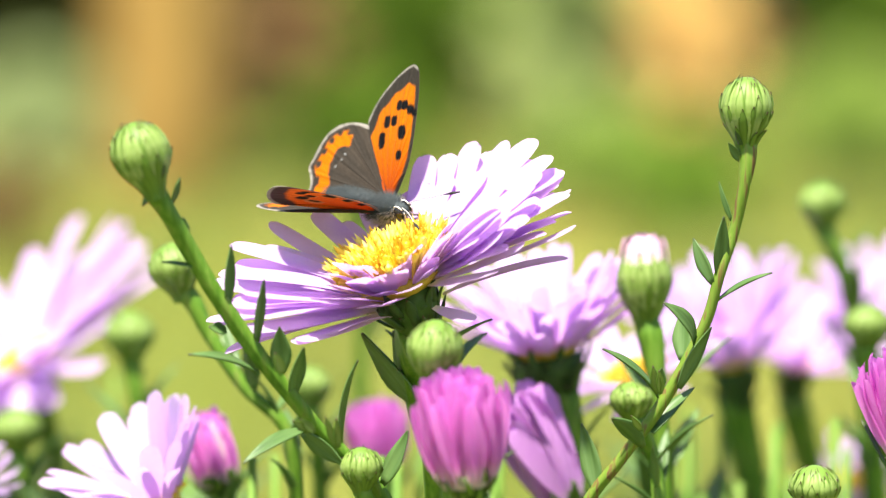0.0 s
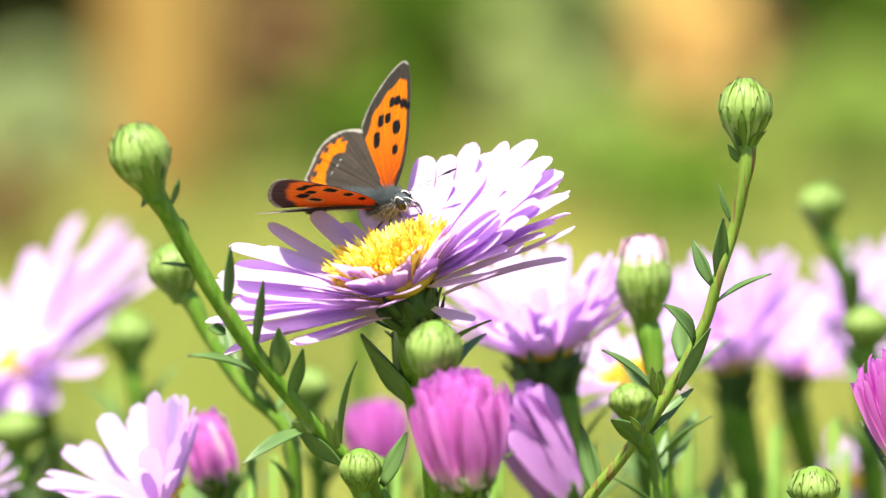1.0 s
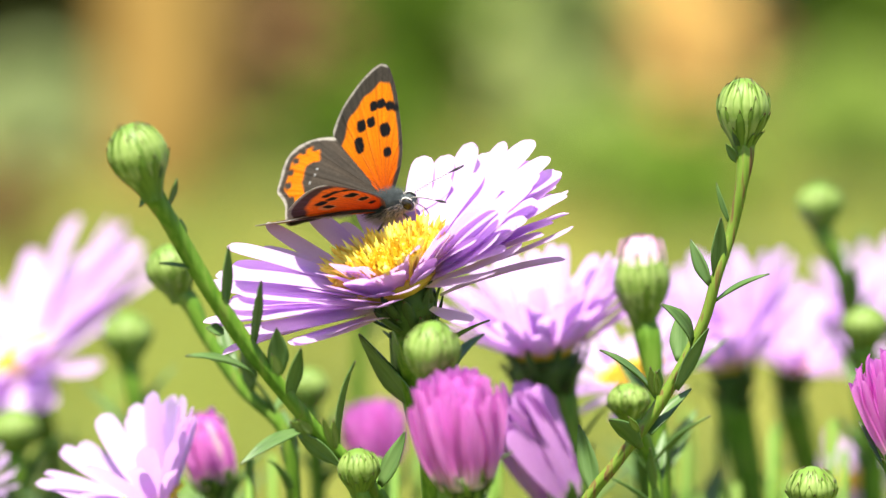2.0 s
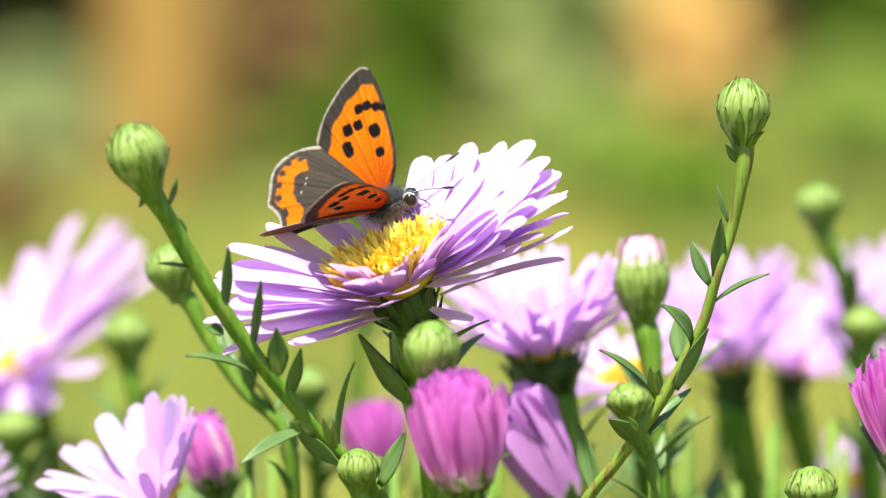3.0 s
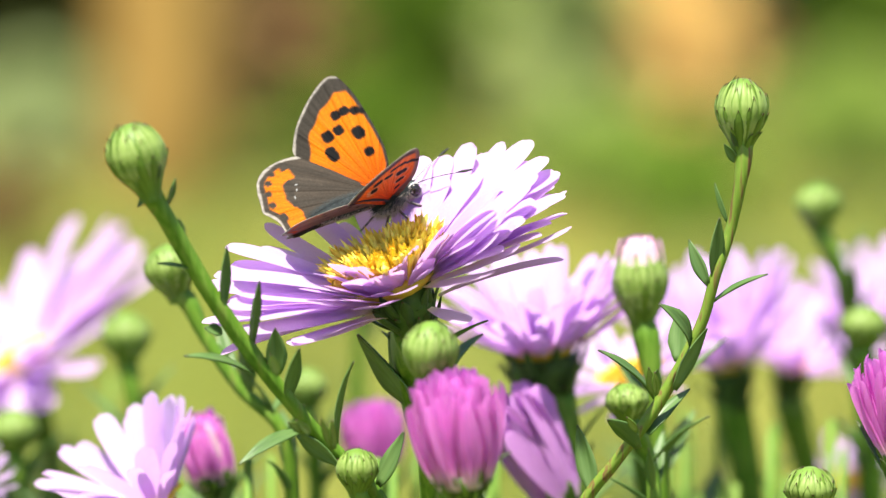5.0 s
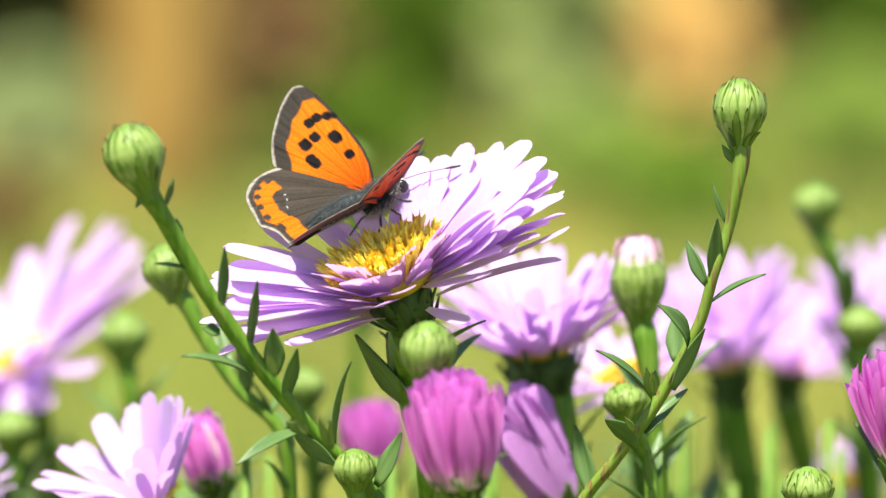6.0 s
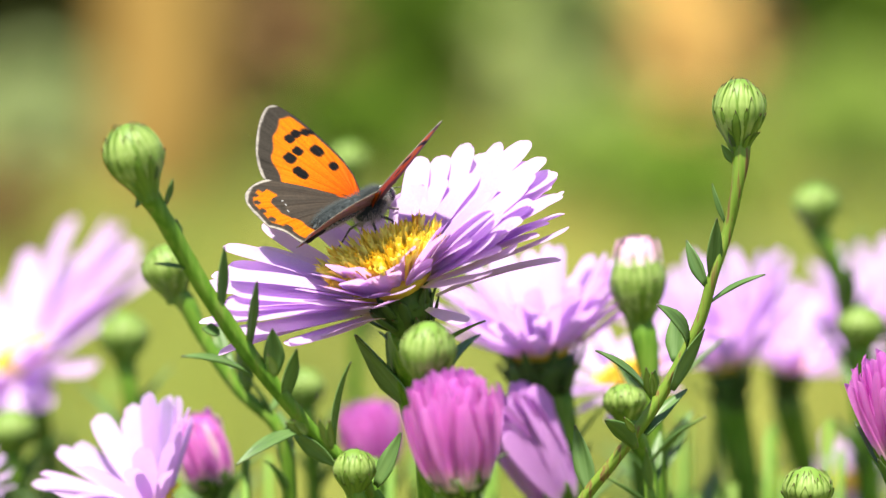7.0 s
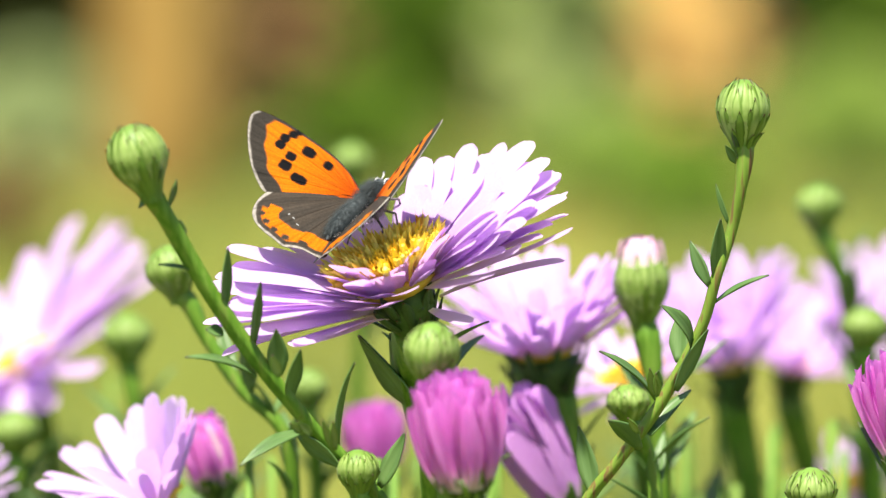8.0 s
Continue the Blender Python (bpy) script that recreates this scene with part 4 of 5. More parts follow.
for i, (spot, tall) in enumerate((
        ((-0.05117, 0.11987, 0.66194), 1), ((-0.04531, 0.10759, 0.66077), 1), ((-0.02156, 0.08004, 0.66594), 0), ((-0.01390, 0.09157, 0.66180), 0), ((-0.00565, 0.06624, 0.66835), 0), ((0.01544, 0.06230, 0.66903), 1),
        ((0.03081, 0.09211, 0.66561), 1), ((0.02755, 0.07187, 0.66530), 0), ((0.04502, 0.12963, 0.65953), 1), ((0.04889, 0.10537, 0.65935), 0), ((0.04056, 0.13493, 0.65411), 0), ((0.00709, 0.06174, 0.66506), 0),
        ((-0.03488, 0.11325, 0.65795), 0), ((-0.05399, 0.09916, 0.65830), 1), ((0.03276, 0.05368, 0.66518), 0), ((-0.02338, 0.05368, 0.66518), 0), ((0.05391, 0.08802, 0.66525), 1),
        ((0.03131, 0.08037, 0.66832), 1), ((0.03380, 0.09581, 0.66319), 1), ((0.04058, 0.10369, 0.66181), 1), ((0.02707, 0.05253, 0.67140), 1), ((0.04444, 0.09167, 0.66249), 1), ((-0.05088, 0.09635, 0.66702), 1),
        ((-0.04639, 0.09226, 0.66664), 1), ((-0.04167, 0.07225, 0.66799), 1), ((-0.00937, 0.04483, 0.67406), 1), ((-0.00604, 0.03676, 0.67414), 1), ((-0.02017, 0.03613, 0.66968), 0), ((0.00825, 0.04850, 0.67144), 1), ((0.01736, 0.04589, 0.66726), 1))):
    foliage("dense dark green leafy aster shoot" if tall else "slim green leafy aster shoot", spot[0], spot[1], spot[2] - 0.002, 300 + i, 40 if tall else 24,
            (0.015, 0.027) if tall else (0.011, 0.020))

SHOOTS = [(0.0301, 0.0815, 0.6688), (0.0316, 0.0861, 0.6656), (0.0291, 0.0761, 0.6666), (0.0461, 0.1355, 0.6582), (0.0479, 0.1451, 0.6546), (-0.0516, 0.1360, 0.6615), (-0.0483, 0.1307, 0.6597), (-0.0541, 0.1410, 0.6614), (-0.0437, 0.1155, 0.6597), (0.0302, 0.0709, 0.6655), (-0.0214, 0.0765, 0.6697), (-0.0176, 0.0610, 0.6672), (-0.0252, 0.0955, 0.6611), (0.0239, 0.0463, 0.6698), (0.0130, 0.0565, 0.6707)]
for i, spot in enumerate(SHOOTS):
    foliage("bushy dark green aster shoot in the shade of flowers", spot[0], spot[1], spot[2], 360 + i, 46, (0.012, 0.020), 0.92)

# ---- the butterfly ----
FORE = [(0.0, 0.5), (2.5, 2.1), (4.2, 2.75), (6.5, 3.15), (8.7, 3.35), (10.9, 3.45), (12.7, 3.3), (13.9, 2.95), (14.35, 2.2), (14.15, 0.9), (13.45, -0.7), (12.6, -2.2),
        (11.5, -3.7), (10.3, -4.85), (9.0, -5.6), (7.4, -4.5), (5.0, -3.3), (2.4, -2.2), (0.0, -1.0)]
HIND = [(0.0, -0.3), (3.0, -1.8), (6.0, -3.4), (8.5, -5.3), (9.0, -6.9), (9.05, -8.35), (8.75, -9.85), (7.85, -11.1), (6.45, -11.9), (5.2, -12.3), (3.95, -12.7), (3.1, -12.25),
        (2.05, -11.9), (1.0, -11.95), (-0.1, -11.9), (-0.4, -9.7), (-0.3, -5.9), (0.0, -2.0)]
SPAN = 1.015
FORE_OUT, HIND_OUT = (7, 14), (3, 14)      # where the fringed outer margin begins and ends
FORE_SPOTS = [(10.1, 0.45, 0.52, 0.50), (10.0, 1.47, 0.50, 0.52), (9.4, 2.44, 0.50, 0.50), (9.0, 3.05, 0.40, 0.3), (8.56, -1.57, 0.62, 0.58), (8.5, -0.23, 0.55, 0.52),
              (7.06, 1.36, 0.72, 0.62), (4.6, 1.1, 0.5, 0.48), (6.6, -2.28, 0.85, 0.55)]
HIND_SPOTS = [(7.9, -9.3, 0.34, 0.34), (7.0, -10.25, 0.34, 0.34), (5.8, -10.95, 0.34, 0.34), (4.35, -11.35, 0.38, 0.36), (2.4, -11.1, 0.5, 0.36),
              (6.0, -8.3, 0.3, 0.3), (4.6, -8.85, 0.32, 0.32), (3.2, -9.2, 0.32, 0.32)]
FLECKS = [(5.4, -7.8), (4.7, -8.1), (4.0, -8.8)]


def seg_dist(p, line):
    best = 9.0
    for a, b in zip(line, line[1:]):
        ax, ay, bx, by = *a, *b
        ux, uy = bx - ax, by - ay
        k = max(0.0, min(1.0, ((p[0] - ax) * ux + (p[1] - ay) * uy) / (ux * ux + uy * uy)))
        best = min(best, math.hypot(p[0] - ax - k * ux, p[1] - ay - k * uy))
    return best


def blend(a, b, k):
    k = max(0.0, min(1.0, k))
    return tuple(x * (1 - k) + y * k for x, y in zip(a, b))


ORANGE, RUST, SOOT, FRINGE = (0.63, 0.17, 0.002), (0.50, 0.062, 0.0012), (0.042, 0.036, 0.029), (0.38, 0.35, 0.31)
BLACK, MAUVE, BRICK = (0.006, 0.006, 0.007), (0.24, 0.13, 0.13), (0.74, 0.075, 0.010)


def spot_cover(p, spots, soft=0.16, grow_by=0.0):
    best = 0.0
    for x, y, rx, ry in spots:
        d = (abs((p[0] - x) / (rx * 1.1 + grow_by)) ** 2.8 + abs((p[1] - y) / (ry * 1.1 + grow_by)) ** 2.8) ** 0.357 + 0.14 * noise.noise(Vector((p[0] * 2.3, p[1] * 2.3, 8)))
        best = max(best, min(1.0, (1.0 - d) / soft + 0.5))
    return max(0.0, best)


def fore_top(p, d_out, d_cos, jag):
    w = 1.55 + 0.55 * max(0.0, (p[0] - 10.0) / 4) + 0.18 * jag + 0.5 * max(0.0, (-3.6 - p[1]) / 2)
    c = blend(RUST, ORANGE, p[0] / 6.5 + 0.15 * jag)
    c = blend(c, blend(c, SOOT, 0.45), (-0.6 * p[0] - 1.4 - p[1]) * 0.6 + (1.8 - p[0]) * 0.5)
    c = blend(SOOT, c, (d_out - w) / 0.22)
    c = blend(SOOT, c, (d_cos - 0.12 - 0.02 * p[0]) / 0.2)
    c = blend(c, BLACK, spot_cover(p, FORE_SPOTS))
    return blend(FRINGE, c, (d_out - 0.15 - 0.07 * jag) / 0.14)


def fore_under(p, d_out, d_cos, jag):
    c = blend(BRICK, (0.86, 0.20, 0.02), p[0] / 9)
    c = blend((0.085, 0.042, 0.046), c, (d_out - 1.7 - 0.1 * jag) / 0.5)
    c = blend(MAUVE, c, (d_cos - 0.25) / 0.3)
    ring = spot_cover(p, FORE_SPOTS, 0.2, 0.16) if p[0] < 8 else 0.0
    c = blend(c, (0.62, 0.40, 0.22), ring * 0.55)
    c = blend(c, BLACK, spot_cover(p, FORE_SPOTS[:8] + [(6.6, -2.1, 0.7, 0.4), (2.6, 0.7, 0.4, 0.35)]))
    return blend(FRINGE, c, (d_out - 0.3) / 0.14)


def hind_top(p, d_out, d_cos, jag):
    c = blend(SOOT, (0.070, 0.056, 0.043), 0.5 + 0.5 * jag)
    low = min(1.0, max(0.0, (-p[1] - 8.05 - 0.12 * (8.6 - p[0])) / 0.2)) if p[0] > 7.6 else 1.0
    band = min(1.0, max(0.0, (d_out - 0.75 - 0.08 * jag) / 0.15)) * min(1.0, max(0.0, (2.85 + 0.14 * jag - d_out) / 0.2)) * low
    band *= 1.0 if p[1] < -7.4 and p[0] > 0.2 else 0.0
    c = blend(c, ORANGE, band)
    c = blend(c, SOOT, spot_cover(p, HIND_SPOTS, 0.25))
    for x, y in FLECKS:
        if math.hypot(p[0] - x, p[1] - y) < 0.11:
            c = (0.45, 0.46, 0.46)
    return blend(FRINGE, c, (d_out - 0.20 - 0.12 * jag) / 0.14)


def hind_under(p, d_out, d_cos, jag):
    c = blend(MAUVE, (0.33, 0.20, 0.19), 0.5 + 0.5 * jag)
    red = min(1.0, max(0.0, (d_out - 0.5) / 0.2)) * min(1.0, max(0.0, (1.1 + 0.3 * jag - d_out) / 0.25)) * (1 if p[1] < -7 else 0)
    c = blend(c, BRICK, red * 0.8)
    c = blend(c, (0.04, 0.03, 0.03), spot_cover(p, [(2.2, -4.0, 0.2, 0.2), (4.0, -5.0, 0.2, 0.2), (5.4, -6.2, 0.2, 0.2), (2.6, -7.4, 0.2, 0.2), (4.6, -7.8, 0.2, 0.2), (6.6, -8.0, 0.2, 0.2)]))
    return blend(FRINGE, c, (d_out - 0.3) / 0.14)


def wing_material():
    m, nt, nd, bs = node_mat("wing_scales")
    at = nd.new("ShaderNodeAttribute")
    at.attribute_name = "scales"
    grain = tex_noise(nt, 9000, 2.0)
    col = mix_col(nt, 1.0, at.outputs["Color"], ramp(nt, grain.outputs[0], [(0.3, (0.72,) * 3), (0.7, (1.15,) * 3)]).outputs[0], "MULTIPLY")
    nt.links.new(col, bs.inputs["Base Color"])
    bs.inputs["Roughness"].default_value, bs.inputs["Specular IOR Level"].default_value = 0.6, 0.06
    bs.inputs["Sheen Weight"].default_value, bs.inputs["Sheen Roughness"].default_value = 0.015, 0.5
    ht = nd.new("ShaderNodeAttribute")
    ht.attribute_name = "vein"
    bump(nt, ht.outputs["Fac"], bs, 0.5, 0.00012)
    tr = nd.new("ShaderNodeBsdfTranslucent")
    nt.links.new(col, tr.inputs[0])
    mx = nd.new("ShaderNodeMixShader")
    mx.inputs[0].default_value = 0.28
    nt.links.new(bs.outputs[0], mx.inputs[1])
    nt.links.new(tr.outputs[0], mx.inputs[2])
    nt.links.new(mx.outputs[0], nd["Material Output"].inputs[0])
    return m


WING = wing_material()


def smooth_outline(pts, count):
    """Evenly spaced points on a rounded open outline."""
    fine, _ = spline([(x, y, 0) for x, y in pts], [0] * len(pts), 8)
    cum = [0.0]
    for a, b in zip(fine, fine[1:]):
        cum.append(cum[-1] + (b - a).length)
    out = []
    for i in range(count):
        s = cum[-1] * i / (count - 1)
        out.append((float(np.interp(s, cum, [q.x for q in fine])), float(np.interp(s, cum, [q.y for q in fine]))))
    return out


def wing_mesh(name, outline, margin, top, under, side, ribs, bulge):
    """A thin two-faced wing: rows fan out from the root to the outline. side: 1 right, -1 left."""
    ring, rows = smooth_outline(outline, 150), 92
    out_line, cos_line = outline[margin[0]:margin[1] + 1], outline[:margin[0] + 1]
    root = (0.15, -0.4)
    verts, cols, vein = [], [], []
    for face, paint in ((1, top), (-1, under)):
        for j, (ox, oy) in enumerate(ring):
            for i in range(rows + 1):
                k = (i / rows) ** 0.8
                p = (root[0] + (ox - root[0]) * k, root[1] + (oy - root[1]) * k)
                ang = j / (len(ring) - 1) * ribs
                rib = abs((ang % 1.0) - 0.5) * 2
                jag = math.sin(ang * 6.283) * 0.6 + 0.4 * noise.noise(Vector((p[0] * 1.7, p[1] * 1.7, face)))
                z = bulge * math.sin(math.pi * min(k, 1)) * 0.6 + 0.10 * rib * k * (1 - k) * 2 - bulge * 0.5 * k * k
                verts.append((side * p[0] * MM * SPAN, p[1] * MM * SPAN, (z + 0.03 * face) * MM))
                c = paint(p, seg_dist(p, out_line), seg_dist(p, cos_line), jag)
                streak = 0.84 + 0.30 * noise.noise(Vector((ang * 9, k * 2.5, 3.0))) + 0.16 * noise.noise(Vector((p[0] * 5, p[1] * 5, 5.0))) - 0.45 * max(0.0, rib - 0.9) * 10 * 0.5
                cols.append((*(max(0.0, q * streak) for q in c), 1.0))
                vein.append(1.0 if rib > 0.88 else 0.4 * noise.noise(Vector((ang * 30, k * 3, 0))))
    n, w = len(ring), rows + 1
    faces = []
    for f in range(2):
        o = f * n * w
        for j in range(n - 1):
            for i in range(rows):
                q = (o + j * w + i, o + j * w + i + 1, o + (j + 1) * w + i + 1, o + (j + 1) * w + i)
                faces.append(q if (f == 1) == (side == 1) else q[::-1])
    for j in range(n - 1):
        a, b, c, d = j * w + rows, (j + 1) * w + rows, n * w + (j + 1) * w + rows, n * w + j * w + rows
        faces.append((a, b, c, d))
    me = mesh(name, verts, faces, WING)
    lay = me.color_attributes.new("scales", "FLOAT_COLOR", "POINT")
    lay.data.foreach_set("color", np.array(cols, dtype=np.float32).ravel())
    va = me.attributes.new("vein", "FLOAT", "POINT")
    va.data.foreach_set("value", np.array(vein, dtype=np.float32))
    return me


FUR = solid_mat("dark_fur", [(0.3, (0.022, 0.030, 0.033)), (0.7, (0.055, 0.066, 0.070))], 3000, 0.7, spec=0.2)
PALEFUR = solid_mat("pale_fur", [(0.3, (0.40, 0.33, 0.31)), (0.7, (0.62, 0.55, 0.52))], 3000, 0.8, spec=0.2)
EYE_MAT = solid_mat("eye_black", [(0.3, (0.008, 0.007, 0.007)), (0.7, (0.02, 0.016, 0.014))], 9000, 0.18, spec=0.6)
WHITE = solid_mat("white_scales", [(0.3, (0.6, 0.58, 0.55)), (0.7, (0.8, 0.78, 0.75))], 4000, 0.7)
DARK = solid_mat("black_scales", [(0.3, (0.010, 0.010, 0.010)), (0.7, (0.03, 0.028, 0.026))], 4000, 0.5)
LEG = solid_mat("grey_leg", [(0.35, (0.05, 0.045, 0.045)), (0.65, (0.16, 0.14, 0.14))], 2600, 0.6)


def egg(rx, ry, rz, c, name, mat, seg=20, taper=0.0):
    verts, faces = [], []
    rings = 14
    for i in range(rings + 1):
        a = math.pi * i / rings
        y = -math.cos(a)
        s = math.sin(a) * (1 + taper * y)
        for k in range(seg):
            b = 2 * math.pi * k / seg
            verts.append((c[0] + rx * s * math.cos(b), c[1] + ry * y, c[2] + rz * s * math.sin(b)))
    for i in range(rings):
        for k in range(seg):
            p, q = i * seg + k, i * seg + (k + 1) % seg
            faces.append((p, q, q + seg, p + seg))
    return mesh(name, [Vector(v) * MM for v in verts], faces, mat)


def hairs(name, mat, count, seed, place, length, width=0.05):
    """Short separate hairs that lean backwards over a body part."""
    rnd = random.Random(seed)
    verts, faces = [], []
    for _ in range(count):
        p, d = place(rnd)
        d = (d + Vector((rnd.gauss(0, 0.25), rnd.gauss(0, 0.25) - 0.45, rnd.gauss(0, 0.25)))).normalized()
        ln = length * rnd.uniform(0.6, 1.3)
        s = d.orthogonal().normalized() * width * 0.5
        bend_v = Vector((0, -0.25 * ln, 0.0))
        o = len(verts)
        t = d.cross(s)
        verts += [p + s, p - s * 0.5 + t * 0.8, p - s * 0.5 - t * 0.8, p + d * ln + bend_v]
        faces += [(o, o + 1, o + 3), (o + 1, o + 2, o + 3), (o + 2, o, o + 3)]
    return mesh(name, [v * MM for v in verts], faces, mat)


def on_egg(rx, ry, rz, c, low, high):
    def place(rnd):
        b, y = radians(rnd.uniform(low, high)), rnd.uniform(-0.92, 0.92)
        s = math.sqrt(1 - y * y)
        n = Vector((s * math.cos(b) / rx, y / ry, s * math.sin(b) / rz)).normalized()
        return Vector((c[0] + rx * s * math.cos(b), c[1] + ry * y, c[2] + rz * s * math.sin(b))) * 0.98, n
    return place


def butterfly():
    th = thing("butterfly", "orange and brown butterfly with black spots on a flower", "butterfly")
    thorax = part("thorax", egg(1.45, 2.4, 1.4, (0, 0.0, -0.65), "thorax", FUR), th)
    tagged(part("fur", hairs("fur", FUR, 2600, 1, on_egg(1.45, 2.4, 1.4, (0, 0, -0.65), 5, 175), 1.0, 0.03), thorax), "short dark hair", kind="stuff")
    tagged(part("belly_fur", hairs("belly_fur", PALEFUR, 1100, 2, on_egg(1.45, 2.4, 1.4, (0, 0, -0.65), 160, 380), 0.8, 0.045), thorax), "pale woolly hair", kind="stuff")
    abdomen = part("abdomen", egg(1.0, 4.2, 0.95, (0, -5.0, 0.0), "abdomen", FUR, taper=0.22), th, pose(0, 0, 0.0003, -14, 0, 0))
    tagged(part("fur", hairs("fur", FUR, 2400, 3, on_egg(1.0, 4.2, 0.95, (0, -5.0, 0.0), 0, 180), 0.7, 0.028), abdomen), kind="stuff")
    tagged(part("belly_fur", hairs("belly_fur", PALEFUR, 900, 5, on_egg(1.0, 4.2, 0.95, (0, -5.0, 0.0), 170, 370), 0.4, 0.05), abdomen), "pale woolly hair", kind="stuff")
    head = part("head", egg(0.85, 0.75, 0.8, (0, 2.55, -1.0), "head", FUR), th)
    tagged(part("face_fur", hairs("face_fur", PALEFUR, 160, 4, on_egg(0.85, 0.75, 0.8, (0, 2.55, -1.0), 200, 340), 0.6, 0.05), head), kind="stuff")
    feelers = {}
    for sx in (1, -1):
        eye = part("eye", egg(0.42, 0.64, 0.76, (sx * 0.66, 2.62, -1.02), "eye", EYE_MAT), head, label="glossy black eye")
        v, f = tube([(sx * 0.62 * MM, (2.62 + 0.74 * math.cos(a)) * MM, (-1.02 + 0.88 * math.sin(a)) * MM) for a in np.linspace(0.3, 6.3, 14)], [0.07 * MM] * 14, 6, 2)
        part("eye_rim", mesh("eye_rim", v, f, WHITE), head, label="white rim of scales")
        feeler = part("antenna", mesh("antenna", *tube([Vector((sx * 0.3, 3.0, -0.5)) * MM, Vector((sx * 1.3, 5.0, -0.35)) * MM, Vector((sx * 2.6, 7.2, -0.4)) * MM],
                      [0.06 * MM, 0.05 * MM, 0.055 * MM], 7, 8), DARK), th)
        feelers[sx] = feeler
        part("club", mesh("club", *tube([Vector((sx * 2.6, 7.2, -0.4)) * MM, Vector((sx * 3.0, 7.9, -0.45)) * MM, Vector((sx * 3.45, 8.7, -0.5)) * MM],
             [0.06 * MM, 0.17 * MM, 0.09 * MM], 8, 4), DARK), feeler, label="black club")
        for i in range(14):
            k = 0.10 + 0.85 * i / 13
            a, b = Vector((sx * 0.3, 3.0, -0.5)), Vector((sx * 2.6, 7.2, -0.4))
            c = a.lerp(b, k) + Vector((sx * -0.18, 0, 0.08)) * math.sin(k * math.pi)
            d = (b - a).normalized() * 0.07
            part("band", mesh("band", *tube([(c - d) * MM, c * MM, (c + d) * MM], [0.064 * MM, 0.068 * MM, 0.064 * MM], 7, 1), WHITE), feeler)
        for hip, knee, ankle, foot in (((0.5, 1.3, -1.7), (1.5, 2.3, -2.6), (1.5, 1.8, -4.6), (1.7, 2.4, -6.0)),
                                       ((0.6, 0.0, -1.9), (2.1, 0.2, -2.6), (2.3, -1.0, -4.6), (2.4, -1.2, -5.8)),
                                       ((0.6, -1.2, -1.8), (1.9, -2.4, -2.3), (2.1, -4.6, -3.1), (2.2, -6.2, -3.8))):
            leg = part("leg", mesh("leg", *tube([Vector((sx * x, y, z)) * MM for x, y, z in (hip, knee)], [0.16 * MM, 0.13 * MM], 7, 4), LEG), th)
            part("shin", mesh("shin", *tube([Vector((sx * x, y, z)) * MM for x, y, z in (knee, ankle)], [0.12 * MM, 0.085 * MM], 7, 4), LEG), leg)
            part("foot", mesh("foot", *tube([Vector((sx * x, y, z)) * MM for x, y, z in (ankle, foot)], [0.085 * MM, 0.06 * MM], 6, 4), DARK), leg)
    part("proboscis", mesh("proboscis", *tube([Vector(q) * MM for q in ((0, 3.05, -1.4), (0.1, 3.7, -2.4), (0.1, 3.6, -3.8), (0.0, 3.4, -5.0))], [0.07 * MM, 0.06 * MM, 0.05 * MM, 0.04 * MM], 6, 5), DARK), head)
    wings = {}
    for name, out, mar, top, under, ribs, bulge in (("forewing", FORE, FORE_OUT, fore_top, fore_under, 11, 0.35), ("hindwing", HIND, HIND_OUT, hind_top, hind_under, 10, 0.3)):
        for sx in (1, -1):
            w = part(name, wing_mesh(name, out, mar, top, under, sx, ribs, bulge), th,
                     label="orange forewing with black spots and dark border" if name == "forewing" else "dark brown hindwing with a scalloped orange band")
            wings[name, sx] = w
    return th, wings, feelers


fly, fly_wings, fly_feelers = butterfly()

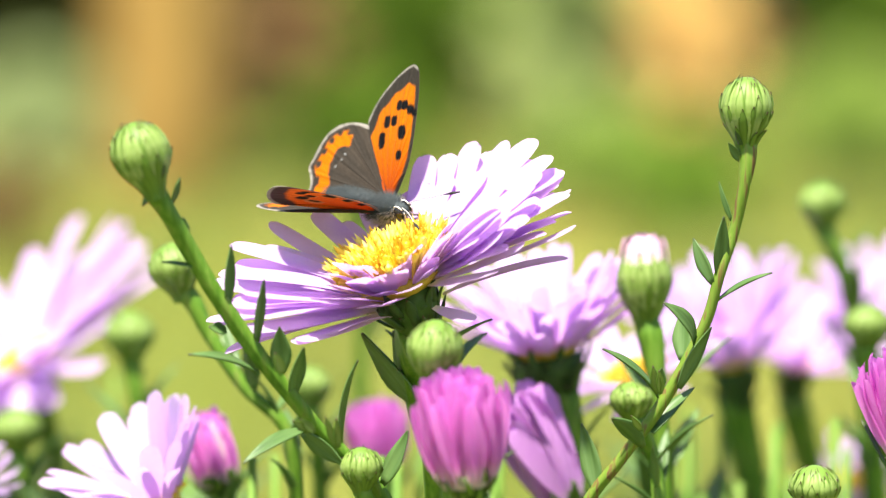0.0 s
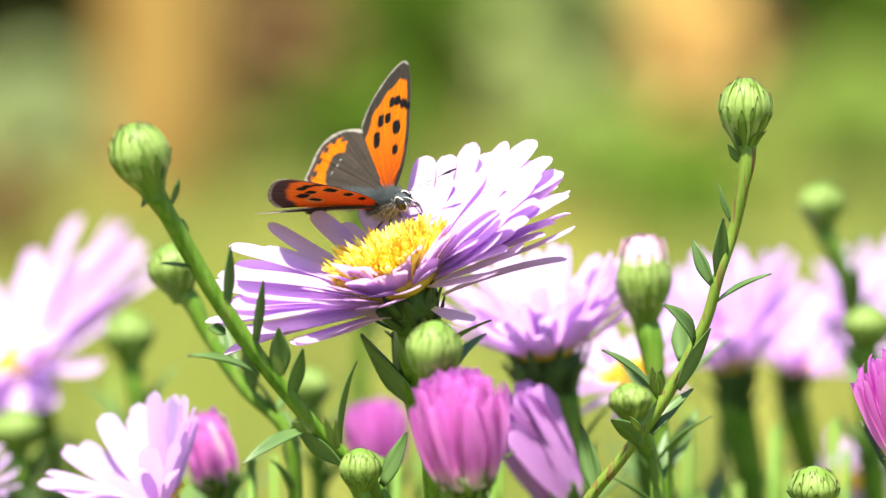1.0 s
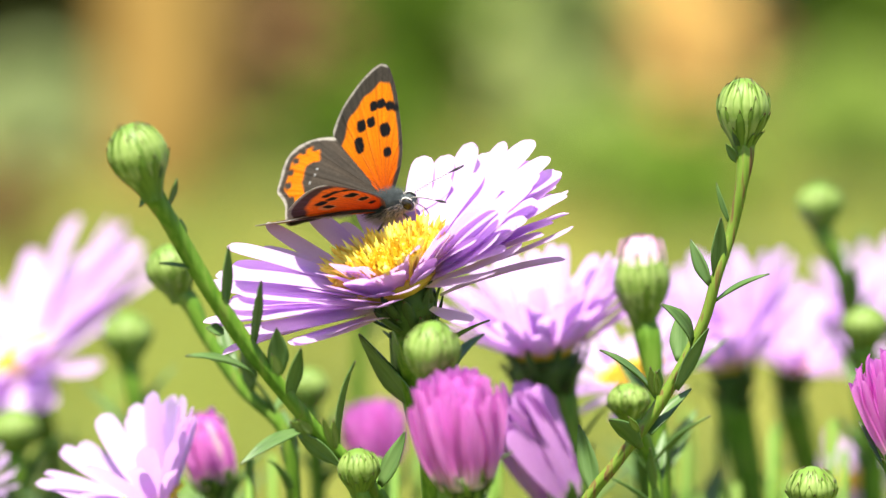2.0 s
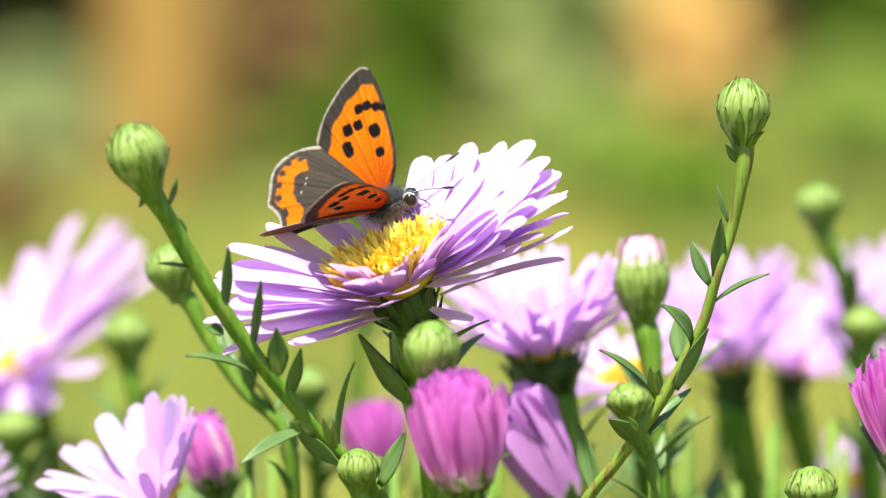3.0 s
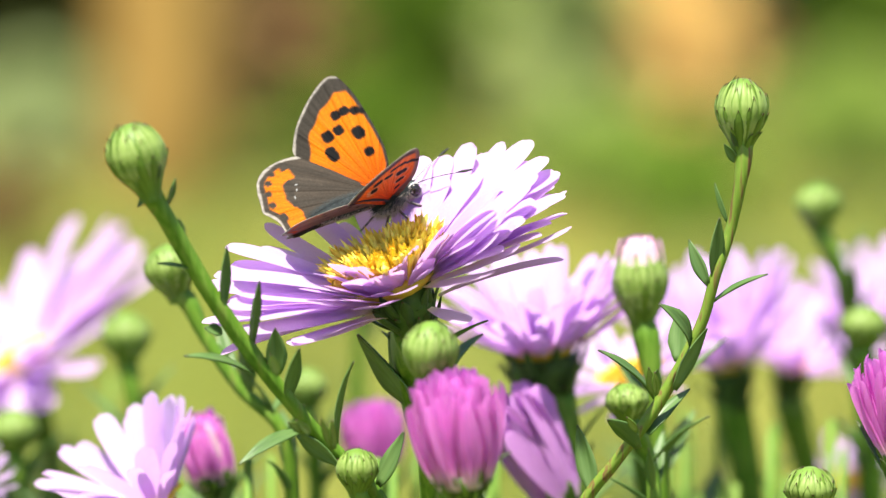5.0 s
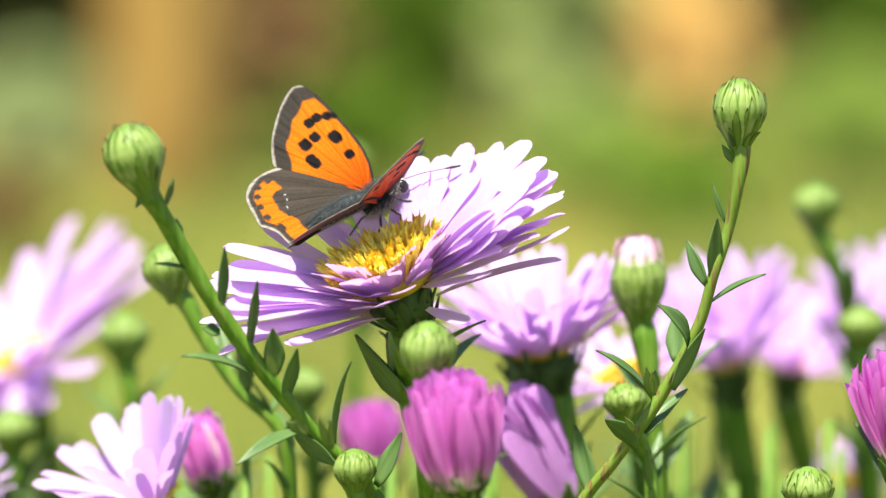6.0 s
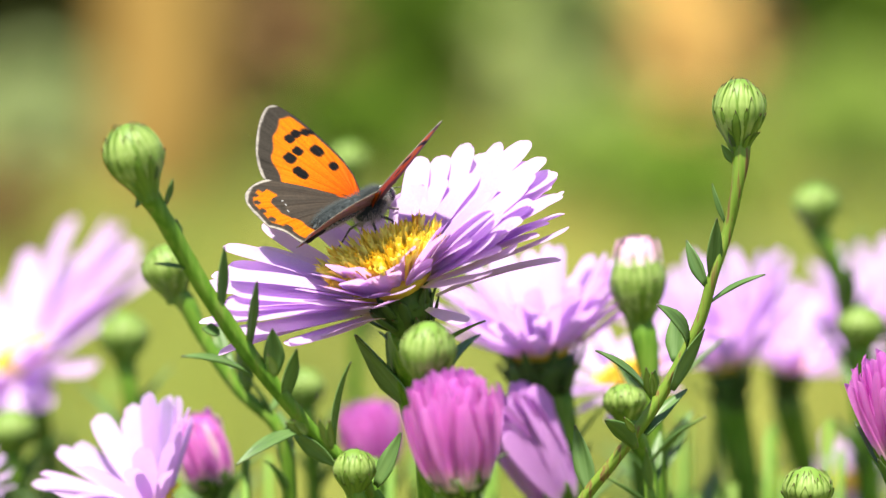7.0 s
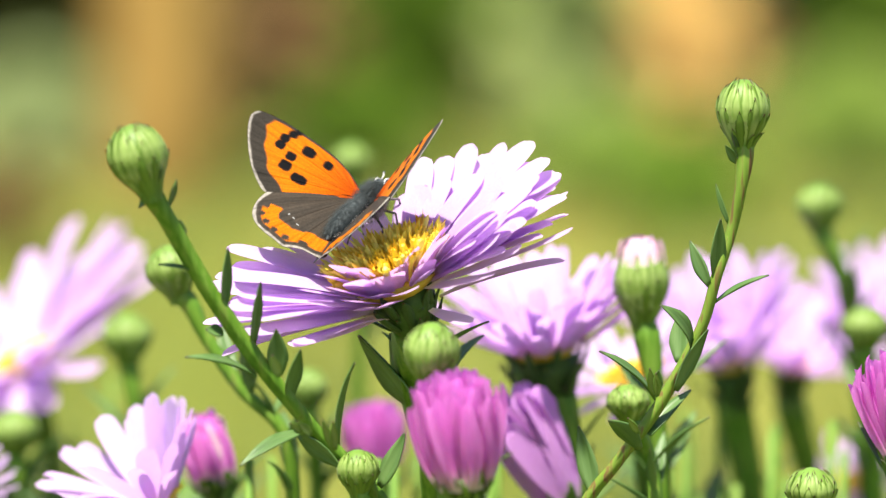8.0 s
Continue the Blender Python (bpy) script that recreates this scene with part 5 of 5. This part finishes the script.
# seconds, place, turn, half the angle between the wings in degrees
FLIGHT = [
    (0.0, (-0.00662, 0.00262, 0.70424), (0.3266, 0.2817, -0.0205, -0.9020), 45.0),
    (0.2, (-0.00691, 0.00265, 0.70450), (0.3199, 0.3039, -0.0603, -0.8954), 45.1),
    (0.5, (-0.00684, 0.00268, 0.70470), (0.3271, 0.3059, -0.0710, -0.8913), 45.5),
    (1.0, (-0.00649, 0.00271, 0.70495), (0.3574, 0.2994, -0.0808, -0.8810), 45.9),
    (1.5, (-0.00645, 0.00270, 0.70485), (0.4211, 0.3115, -0.0681, -0.8491), 46.3),
    (2.8, (-0.00583, 0.00266, 0.70454), (0.5856, 0.3316, -0.0294, -0.7391), 46.4),
    (3.0, (-0.00612, 0.00270, 0.70483), (0.5836, 0.3408, -0.0628, -0.7344), 46.7),
    (3.5, (-0.00644, 0.00275, 0.70519), (0.6709, 0.3783, -0.0802, -0.6327), 47.1),
    (4.0, (-0.00653, 0.00275, 0.70522), (0.7664, 0.3510, -0.0814, -0.5318), 47.4),
    (4.5, (-0.00589, 0.00283, 0.70579), (0.7541, 0.3260, -0.0835, -0.5640), 47.6),
    (5.8, (-0.00560, 0.00273, 0.70502), (0.8310, 0.2501, -0.0332, -0.4958), 47.8),
    (6.0, (-0.00660, 0.00281, 0.70565), (0.8286, 0.3050, -0.0853, -0.4616), 47.7),
    (6.5, (-0.00622, 0.00277, 0.70537), (0.8505, 0.2632, -0.0670, -0.4504), 47.5),
    (7.0, (-0.00752, 0.00271, 0.70493), (0.9106, 0.2327, -0.0902, -0.3293), 47.6),
    (7.5, (-0.00778, 0.00275, 0.70517), (0.9045, 0.3101, -0.1096, -0.2715), 47.7),
    (8.0, (-0.00783, 0.00278, 0.70539), (0.9064, 0.3188, -0.1030, -0.2573), 47.9),
]


def flatter(t):
    """Degrees by which the right forewing lies flatter than the left."""
    return float(np.interp(t, [0.0, 1.5, 3.0, 4.0, 6.0, 7.0, 8.0], [0, 0, 0, 0, 1, 1, 0]))


def spread_hind(t):
    """Degrees by which the right hindwing opens."""
    return float(np.interp(t, [0.0, 1.5, 3.5, 4.5, 6.0, 7.0, 8.0], [14, 12, 7, 8, 9, 10, 8]))


def motions():
    walk(fly, [(t, Matrix.LocRotScale(Vector(p), Quaternion(q), None)) for t, p, q, half in FLIGHT])
    for sx, feeler in fly_feelers.items():
        foot = Vector((sx * 0.3, 3.0, -0.5)) * MM
        walk(feeler, [(t, Matrix.Translation(foot) @ pose(0, 0, 0, droop, 0, 0) @ Matrix.Translation(-foot)) for t, droop in
                      ((0.0, -14), (0.5, -9), (1.0, -6), (1.5, -8), (3.0, -3), (3.5, 0), (4.5, -4), (6.0, -16), (7.0, -30), (8.0, -38))])
    for (name, sx), wing in fly_wings.items():
        if name == "forewing":
            walk(wing, [(t, pose(sx * 1.1 * MM, 0, 0, 0, -sx * (90 - half - (flatter(t) if sx > 0 else 0.0)), 0)) for t, p, q, half in FLIGHT])
        else:
            # the hindwings rise towards the tail, the left one spread flatter than the right
            set_on = Matrix(((0.838, -0.152, 0.523), (0.0, 0.960, 0.279), (-0.545, -0.234, 0.805)) if sx < 0 else
                            ((0.72, 0.159, -0.676), (0.0, 0.974, 0.228), (0.694, -0.164, 0.701))).to_4x4()
            walk(wing, [(t, pose(sx * 1.1 * MM, 0, -0.0001, 0, -sx * (47.1 - half) + (spread_hind(t) if sx > 0 else 0), 0) @ set_on) for t, p, q, half in FLIGHT])


motions()
